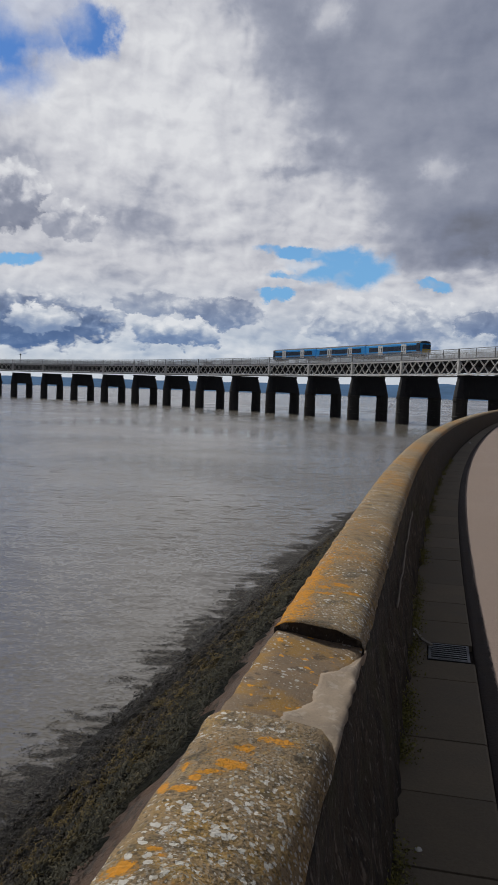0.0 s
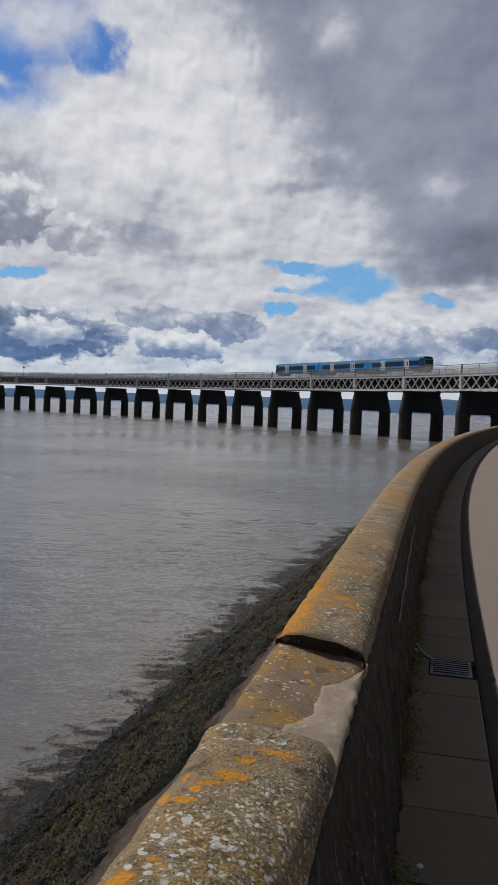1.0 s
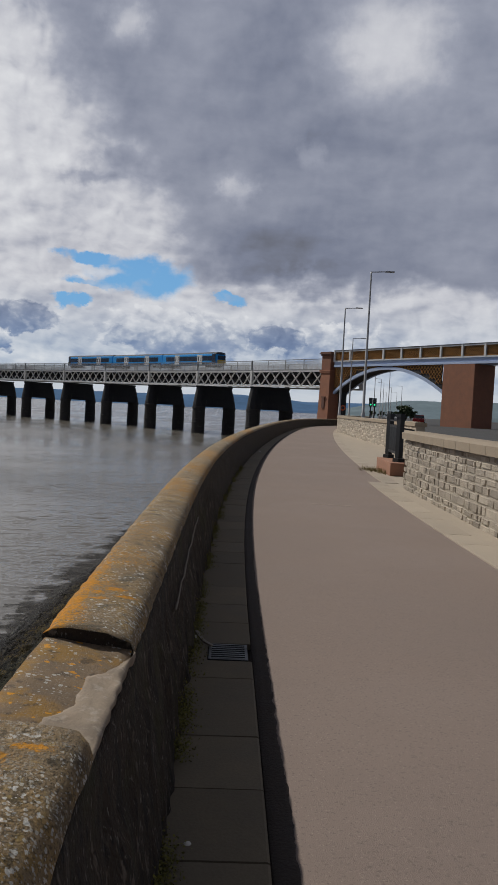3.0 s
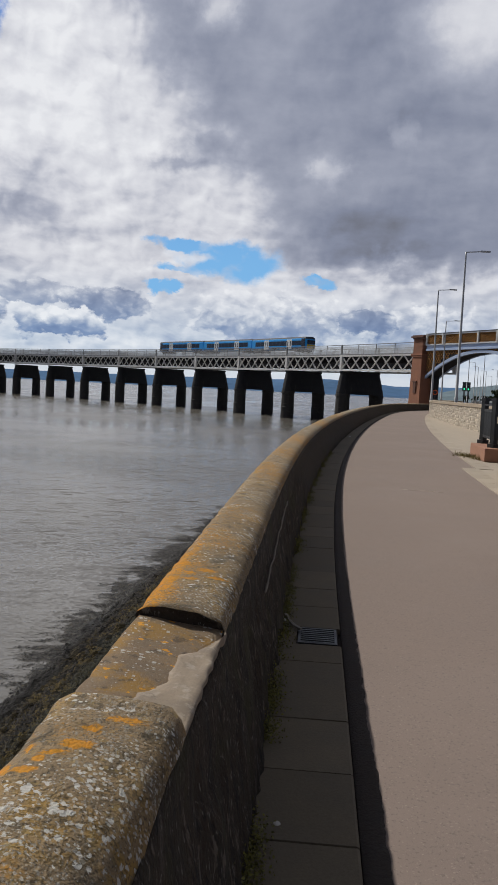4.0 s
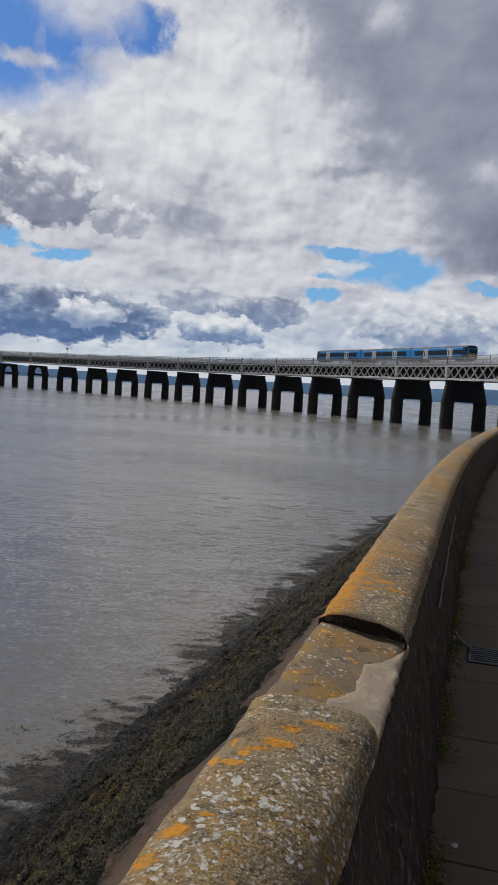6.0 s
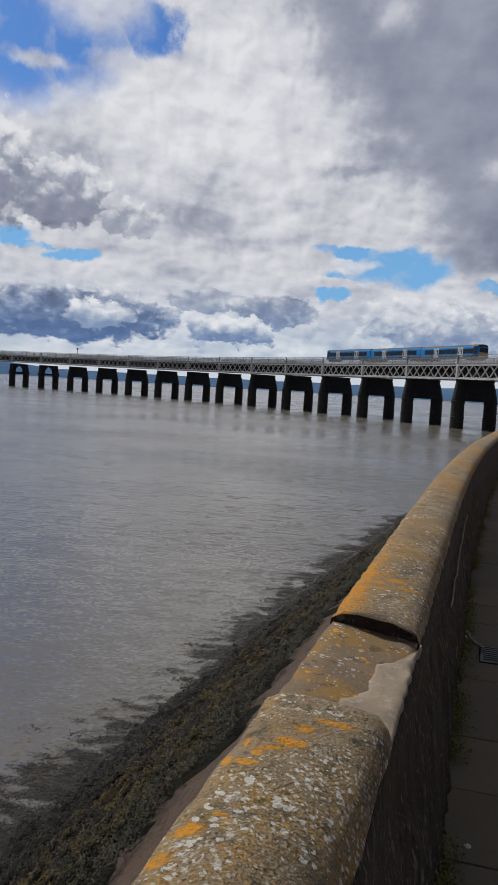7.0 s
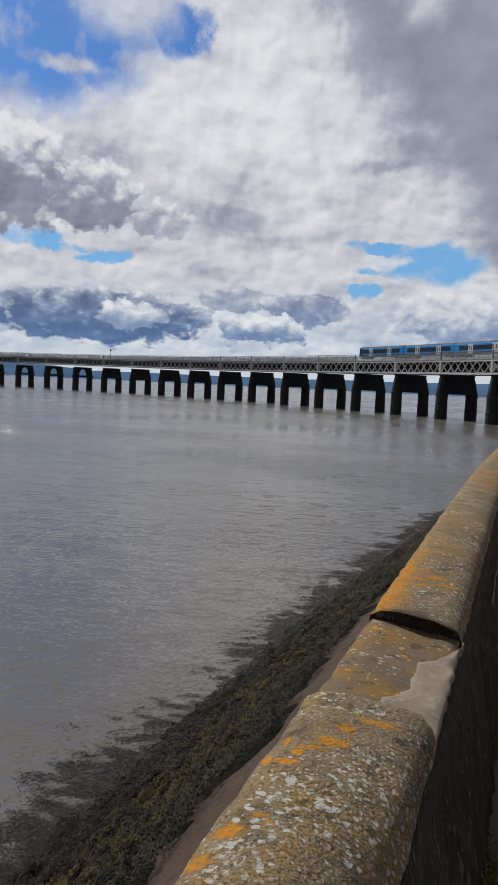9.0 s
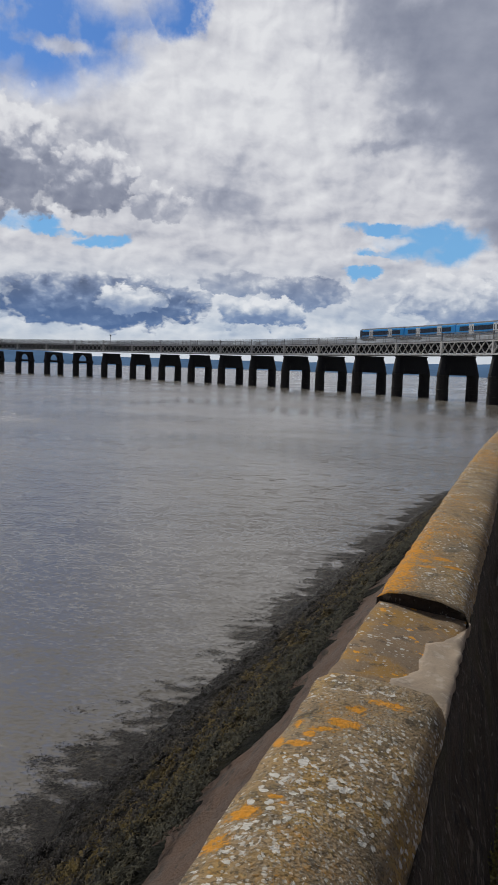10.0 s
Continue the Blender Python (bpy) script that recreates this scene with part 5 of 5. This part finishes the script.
while y < NEAR_B - 0.1:
    y2 = min(y + 0.9, NEAR_B + 0.1)
    bm = bmesh.new()
    sweep(bm, [[off(q, near_o(q) + o, z) for o, z in ((-0.07, NEAR_H), (-0.08, NEAR_H + 0.16), (0.05, NEAR_H + 0.21), (0.5, NEAR_H + 0.21), (0.6, NEAR_H + 0.16), (0.6, NEAR_H))] for q in (y + 0.006, y2 - 0.006)])
    part("cope_stone", bm, M["cope_stone"], wall3)
    y = y2
rng = random.Random(12)
near_stones = []
z = 0.0
while z < NEAR_H - 0.03:
    h = min(rng.uniform(0.10, 0.19), NEAR_H - z)
    y = NEAR_A if z > 0 else NEAR_A
    while y < NEAR_B - 0.12:
        w = rng.choice((0.12, 0.18, 0.26, 0.36, 0.5)) * rng.uniform(0.8, 1.2)
        w = min(w, NEAR_B - y)
        near_stones.append((y, w, z + rng.uniform(-0.01, 0.01), h * rng.uniform(0.85, 1.0)))
        y += w
    # the wall's end
    q = 0.02
    while q < 0.48:
        w = min(rng.uniform(0.16, 0.3), 0.5 - q)
        near_stones.append((None, q, w, z, h))
        q += w
    z += h
near_stones.sort(key=lambda q: -(q[0] if q[0] else 99))
sv, sf = [], []
for i, it in enumerate(near_stones):
    sv2, sf2 = sv, sf
    if i < 260:
        sv, sf = [], []
    g = 0.012
    if it[0] is None:
        _, q, w, z, h = it
        stone_pts(off(NEAR_B - 0.6 + 0.6, near_o(18.6) + q + g, z + g), off(NEAR_B, near_o(18.6) + q + w - g, z + g), off(NEAR_B, near_o(18.6) + q + w - g, z + h - g), off(NEAR_B, near_o(18.6) + q + g, z + h - g), foot(18.6)[1], 0.05)
    else:
        y, w, z, h = it
        stone_pts(off(y + g, near_o(y) + 0.04, z + g), off(y + w - g, near_o(y) + 0.04, z + g), off(y + w - g, near_o(y) + 0.04, z + h - g), off(y + g, near_o(y) + 0.04, z + h - g), -foot(y)[2], rng.uniform(0.012, 0.035))
    if i < 260:
        me = bpy.data.meshes.new("stone")
        me.from_pydata(sv, [], sf)
        me.materials.append(M["rubble"])
        part("stone", me, None, wall3)
        sv, sf = sv2, sf2
if sv:
    me = bpy.data.meshes.new("stones")
    me.from_pydata(sv, [], sf)
    me.materials.append(M["rubble"])
    tagged(part("stones", me, None, wall3), kind="stuff")

# ---- gate and plinth ----
gate = thing("flood_gate", "black metal gate leaf standing open between two posts", "gate")
ga, gb = Vector((11.45, 24.35, 0.425)), Vector((10.82, 22.25, 0.425))
for q in (ga, gb):
    bm = bmesh.new()
    box(bm, -0.13, 0.13, -0.13, 0.13, 0, 0.12)
    box(bm, -0.085, 0.085, -0.085, 0.085, 0.12, 1.40)
    box(bm, -0.12, 0.12, -0.12, 0.12, 1.40, 1.45)
    box(bm, -0.09, 0.09, -0.09, 0.09, 1.45, 1.50)
    ob = part("post", bm, M["black_metal"], gate)
    ob.matrix_local = Matrix.Translation(q) @ Matrix.Rotation(0.28, 4, "Z")
bm = bmesh.new()
for z0 in (0.26, 1.10):
    bar(bm, ga + Vector((0, 0, z0)), gb + Vector((0, 0, z0)), 0.06, 0.08)
part("gate_rail", bm, M["black_metal"], gate)
bm = bmesh.new()
for k in range(1, 15):
    q = ga.lerp(gb, k / 15)
    bar(bm, q + Vector((0, 0, 0.26)), q + Vector((0, 0, 1.10)), 0.03, 0.09)
part("gate_bars", bm, M["black_metal"], gate)
bm = bmesh.new()
bar(bm, ga + Vector((0, 0, 1.28)), gb + Vector((0, 0, 1.28)), 0.07, 0.05)
part("top_rail", bm, M["black_metal"], gate)
bm = bmesh.new()
bar(bm, gb + Vector((0.08, 0.05, 1.05)), gb + Vector((0.55, 0.2, 1.0)), 0.045)
bar(bm, gb + Vector((0.55, 0.2, 1.0)), gb + Vector((1.05, 0.1, 0.70)), 0.045)
part("handrail", bm, M["black_metal"], gate)
bm = bmesh.new()
box(bm, 0.0, 0.95, 0.0, 2.95, 0, 0.405, bevel=0.03)
ob = solid("plinth_block", bm, M["stone_red"], "low pinkish sandstone block at the foot of the gate", "stone block")
ob.matrix_world = Matrix.Translation((10.32, 21.75, 0.02)) @ Matrix.Rotation(-0.28, 4, "Z")
rng = random.Random(5)
vs, fs = [], []
for i in range(300):
    b_ = Vector((10.55 + rng.gauss(0, 0.16), 23.3 + rng.gauss(0, 0.55), 0.02))
    tip = b_ + Vector((rng.gauss(0, 0.09), rng.gauss(0, 0.07), rng.uniform(0.05, 0.19)))
    w = Vector((rng.gauss(0, 1), rng.gauss(0, 1), 0)).normalized() * 0.012
    i0 = len(vs)
    vs += [tuple(b_ - w), tuple(b_ + w), tuple(tip)]
    fs.append((i0, i0 + 1, i0 + 2))
me = bpy.data.meshes.new("grass_tuft")
me.from_pydata(vs, [], fs)
me.materials.append(M["dry_grass"])
tagged(new("grass_tuft", me), "tuft of dry yellow-green grass beside the block", "grass", kind="stuff")

# ---- street lamps, signals, vehicles, far trees ----
def polar(a, d, z=0.0):
    return Vector((math.sin(radians(a)) * d, math.cos(radians(a)) * d, z))


ROAD = 0.76


def street_lamp(h, arm):
    root = new("street_lamp")
    bm = bmesh.new()
    tube(bm, [((0, 0, 0), 0.16), ((0, 0, 1.2), 0.16), ((0, 0, 1.25), 0.12), ((0, 0, h - 0.3), 0.06), ((0, 0, h), 0.055)], 10)
    part("pole", bm, M["galv"], root, "", True)
    bm = bmesh.new()
    bar(bm, (0, 0, h - 0.04), (arm - 0.7, 0, h + 0.05), 0.07)
    part("arm", bm, M["galv"], root)
    bm = bmesh.new()
    box(bm, arm - 0.75, arm, -0.13, 0.13, h + 0.01, h + 0.12, bevel=0.03)
    part("lamp_head", bm, M["galv"], root, "flat grey lantern")
    return root


lamp = street_lamp(12.5, 1.85)
tagged(lamp, "tall grey steel street lamp with flat lantern beside the road", "street lamp", "street lamps along the road")
lamp.matrix_world = Matrix.Translation(polar(23.05, 63.5, ROAD)) @ Matrix.Rotation(radians(-12), 4, "Z")
for a, d, h in ((21.32, 83.0, 12.15), (21.98, 112.0, 11.8), (23.72, 190, 11), (24.15, 215, 11), (24.35, 240, 11), (24.75, 180, 11), (24.9, 275, 11), (25.3, 330, 11), (24.55, 300, 10), (25.65, 260, 11)):
    q = copy_thing(lamp, Matrix.Translation(polar(a, d, ROAD)) @ Matrix.Rotation(radians(-12 if d < 150 else 150), 4, "Z"))
    q.scale = (1, 1, h / 12.5)

signal = new("traffic_light")
bm = bmesh.new()
tube(bm, [((0, 0, 0), 0.09), ((0, 0, 3.2), 0.08)], 8)
part("pole", bm, M["black_metal"], signal)
bm = bmesh.new()
box(bm, -0.24, 0.24, -0.14, 0.14, 2.2, 3.35, bevel=0.04)
part("signal_head", bm, M["black_metal"], signal, "black signal head")
for z_, mt in ((3.1, M["glass_dark"]), (2.78, M["glass_dark"]), (2.45, M["lamp_green"])):
    bm = bmesh.new()
    bmesh.ops.create_cone(bm, cap_ends=True, segments=14, radius1=0.11, radius2=0.11, depth=0.05, matrix=Matrix.Translation((0, -0.16, z_)) @ Matrix.Rotation(math.pi / 2, 4, "X"))
    part("lens", bm, mt, signal, "lit green lens" if mt == M["lamp_green"] else "dark lens")
tagged(signal, "black traffic light showing green beside the road", "traffic light", "traffic lights")
signal.matrix_world = Matrix.Translation(polar(23.52, 104, ROAD)) @ Matrix.Rotation(radians(-23), 4, "Z")
copy_thing(signal, Matrix.Translation(polar(23.80, 105, ROAD)) @ Matrix.Rotation(radians(-23), 4, "Z"))


def car_thing(paint):
    root = new("car")
    bm = bmesh.new()
    prof = [(-2.1, 0.35), (-2.15, 0.75), (-1.9, 0.95), (-1.0, 1.02), (1.75, 1.05), (2.1, 0.95), (2.15, 0.4)]
    sweep(bm, [[Vector((x, y, z)) for y, z in prof] for x in (-0.88, 0.88)])
    bmesh.ops.bevel(bm, geom=bm.edges[:], offset=0.06, segments=2, affect="EDGES")
    part("body", bm, paint, root)
    bm = bmesh.new()
    sweep(bm, [[Vector((x * (0.86 if z > 1.3 else 0.97), y, z)) for y, z in ((-1.1, 1.0), (-0.35, 1.46), (1.3, 1.48), (1.85, 1.04))] for x in (-0.85, 0.85)])
    cab = part("cabin", bm, M["glass_dark"], root, "dark window glass")
    bm = bmesh.new()
    box(bm, -0.7, 0.7, -0.3, 1.25, 1.46, 1.52, bevel=0.02)
    part("roof", bm, paint, root)
    for x in (-0.8, 0.8):
        for y in (-1.35, 1.35):
            bm = bmesh.new()
            bmesh.ops.create_cone(bm, cap_ends=True, segments=16, radius1=0.32, radius2=0.32, depth=0.2, matrix=Matrix.Translation((x, y, 0.32)) @ Matrix.Rotation(math.pi / 2, 4, "Y"))
            part("wheel", bm, M["rubber"], root)
    return root


c = car_thing(M["red_car"])
tagged(c, "small red hatchback car on the road", "car", "cars on the road")
c.matrix_world = Matrix.Translation(polar(27.0, 128, ROAD)) @ Matrix.Rotation(radians(-30), 4, "Z")
c = car_thing(M["white_car"])
tagged(c, "silver car far along the road", "car", "cars on the road")
c.matrix_world = Matrix.Translation(polar(25.35, 150, ROAD)) @ Matrix.Rotation(radians(-26), 4, "Z")


def tree(name, label, h, spread, seed):
    rg = random.Random(seed)
    root = new(name)
    bm = bmesh.new()
    tube(bm, [((0, 0, 0), 0.3), ((0.05, 0, h * 0.3), 0.22), ((0, 0.1, h * 0.7), 0.08)], 8)
    for k in range(6):
        a = rg.uniform(0, 6.28)
        bar(bm, (0, 0, h * 0.25 + k * h * 0.06), (math.cos(a) * spread * 0.6, math.sin(a) * spread * 0.6, h * 0.5 + k * h * 0.06), 0.1)
    part("trunk", bm, M["bark"], root)
    vs, fs = [], []
    clumps = [(Vector((rg.gauss(0, spread * 0.45), rg.gauss(0, spread * 0.45), h * rg.uniform(0.35, 0.95))), rg.uniform(0.5, 1.1) * spread * 0.35) for _ in range(26)]
    for c_, r_ in clumps:
        for _ in range(120):
            q = c_ + Vector((rg.gauss(0, 1), rg.gauss(0, 1), rg.gauss(0, 0.8))) * r_ * 0.6
            u, v = Vector((rg.gauss(0, 1), rg.gauss(0, 1), rg.gauss(0, 1))).normalized() * 0.2, Vector((rg.gauss(0, 1), rg.gauss(0, 1), rg.gauss(0, 1))).normalized() * 0.16
            i0 = len(vs)
            vs += [tuple(q - u), tuple(q + v), tuple(q + u), tuple(q - v)]
            fs.append((i0, i0 + 1, i0 + 2, i0 + 3))
    me = bpy.data.meshes.new("crown")
    me.from_pydata(vs, [], fs)
    me.materials.append(M["leaf"])
    part("crown", me, None, root)
    return tagged(root, label, "tree", "trees by the road")


t_ = tree("tree", "dark green rounded tree beside the far road", 3.4, 1.5, 3)
t_.matrix_world = Matrix.Translation(polar(26.0, 175, ROAD))
for a, d in ((24.9, 420), (25.5, 430), (26.4, 300), (23.6, 460), (24.3, 470)):
    copy_thing(t_, Matrix.Translation(polar(a, d, ROAD)) @ Matrix.Rotation(a * 3, 4, "Z"))

# lifebuoy on its post by the tower
buoy = thing("lifebuoy", "orange lifebuoy hung on a post by the bridge tower", "lifebuoy")
bm = bmesh.new()
tube(bm, [((0, 0, 0), 0.05), ((0, 0, 3.1), 0.05)], 8)
part("post", bm, M["black_metal"], buoy)
bm = bmesh.new()
for k in range(20):
    a0, a1 = 2 * math.pi * k / 20, 2 * math.pi * (k + 1) / 20
    bar(bm, (0.33 * math.cos(a0), -0.1, 2.7 + 0.33 * math.sin(a0)), (0.33 * math.cos(a1), -0.1, 2.7 + 0.33 * math.sin(a1)), 0.14, 0.12, up=(0, 1, 0))
part("ring", bm, M["orange"], buoy, "orange ring")
buoy.matrix_world = Matrix.Translation(off(111.5, 0.5, 0.0)) @ Matrix.Rotation(radians(-20), 4, "Z")

# ---- slabs, gully grate and growth along the wall's foot ----
channel = thing("slab_channel", "row of worn concrete slabs along the foot of the wall", "paving", kind="structure")
cuts = [-4.0, -3.4, -2.5, -1.9, -1.3, -0.4, 0.2, 0.8, 1.7, 2.40, 2.99, 3.58, 4.17, 5.08, 5.44, 5.84, 6.42, 7.02, 7.72, 8.9, 9.6, 10.3, 11.4, 12.2]
while cuts[-1] < 126:
    cuts.append(cuts[-1] + (0.62, 0.90, 0.60, 0.91)[len(cuts) % 4])
for i, (a, b_) in enumerate(zip(cuts, cuts[1:])):
    if a > 60 and i % 2:
        continue
    if a > 60:
        b_ = cuts[i + 2] if i + 2 < len(cuts) else b_
    bm = bmesh.new()
    g = 0.006
    sink = 0.004 * noise.noise(Vector((i * 1.7, 0, 0)))
    if abs(a - 5.44) < 0.01:
        sweep(bm, [[off(y, o, z + sink) for o, z in ((-0.02, -0.04), (-0.02, 0.0), (0.13, 0.0), (0.13, -0.04))] for y in (a + g, b_ - g)])
    else:
        sweep(bm, [[off(y, o, z + sink) for o, z in ((-0.02, -0.04), (-0.02, -0.002), (0.0, 0.002), (0.447, 0.006), (0.459, 0.0), (0.460, -0.04))] for y in (a + g, a + 2.2 * g, b_ - 2.2 * g, b_ - g)])
    part("slab", bm, M["slab"], channel)
grate = thing("gully_grate", "black iron gully grate set in the slab channel", "drain grate")
bm = bmesh.new()
f, d, r = foot(5.64)
rot = Matrix.Translation(off(5.64, 0.285, 0.0)) @ Matrix.Rotation(math.atan2(-d.x, d.y), 4, "Z")
for q in ((-0.145, 0.145, -0.185, -0.165), (-0.145, 0.145, 0.165, 0.185), (-0.145, -0.125, -0.165, 0.165), (0.125, 0.145, -0.165, 0.165)):
    box(bm, q[0], q[1], q[2], q[3], -0.04, 0.006, rot)
part("frame", bm, M["black_metal"], grate)
for k in range(7):
    bm = bmesh.new()
    y = -0.14 + k * 0.0467
    box(bm, -0.125, 0.125, y - 0.011, y + 0.011, -0.03, 0.003, rot)
    part("slat", bm, M["black_metal"], grate)
# leafy growth
rng = random.Random(21)
vs, fs = [], []
for i in range(42000):
    y = 1.4 + 22 * rng.random() ** 1.6
    dens = noise.noise(Vector((y * 1.3, 0, 0))) + 0.5 * noise.noise(Vector((y * 5, 2, 0)))
    if dens < -0.12 + 0.25 * rng.random():
        continue
    o = abs(rng.gauss(0, 0.045)) - 0.005
    zz = abs(rng.gauss(0, 0.06)) * (1.0 - min(1, o * 6))
    c_ = off(y, o - 0.05 * zz / 0.3, zz + 0.008)
    u = Vector((rng.gauss(0, 1), rng.gauss(0, 1), rng.gauss(0, 0.7))).normalized()
    v = u.cross(Vector((rng.gauss(0, 1), rng.gauss(0, 1), rng.gauss(0, 1)))).normalized()
    s_ = rng.uniform(0.0022, 0.0062)
    i0 = len(vs)
    vs += [tuple(c_ - u * s_ * 1.6), tuple(c_ + v * s_), tuple(c_ + u * s_ * 1.6), tuple(c_ - v * s_)]
    fs.append((i0, i0 + 1, i0 + 2, i0 + 3))
me = bpy.data.meshes.new("wall_foot_weeds")
me.from_pydata(vs, [], fs)
me.materials.append(M["moss"])
tagged(new("wall_foot_weeds", me), "small green and brown weeds growing along the wall's foot", "weeds", kind="stuff")
# shells and a twig on the slabs
for x, y, s_ in ((0.75, 3.08, 0.016), (0.86, 3.98, 0.012), (9.2, 32.5, 0.05), (1.32, 5.98, 0.03)):
    bm = bmesh.new()
    bmesh.ops.create_icosphere(bm, subdivisions=2, radius=s_)
    for v in bm.verts:
        v.co.z = max(0, v.co.z) * 0.6
        v.co *= 1 + 0.25 * noise.noise(v.co * 60)
    ob = solid("shell", bm, M["shell"], "small pale broken shell lying on the slabs", "shell", "shells on the slabs")
    ob.location = (x, y, 0.004)
bm = bmesh.new()
tw = [off(5.95, 0.03, 0.06), off(5.86, 0.06, 0.045), off(5.78, 0.10, 0.03), off(5.72, 0.16, 0.02)]
for a, b_ in zip(tw, tw[1:]):
    bar(bm, a, b_, 0.024, 0.016)
solid("driftwood_twig", bm, M["twig"], "short pale bent twig lying by the grate", "twig")

# scraped line across the tarmac
bm = bmesh.new()
for k in range(5):
    a = Vector((5.3 + 0.16 * k, 14.55 - 0.05 * k, 0.0))
    z0 = 0.014
    box(bm, a.x, a.x + 0.12, a.y + 0.02 * (k % 2), a.y + 0.05 + 0.02 * (k % 2), 0.0, z0 + 0.002)
solid("tarmac_scar", bm, M["flag"], "pale scraped patch line across the tarmac", "paving", kind="structure")
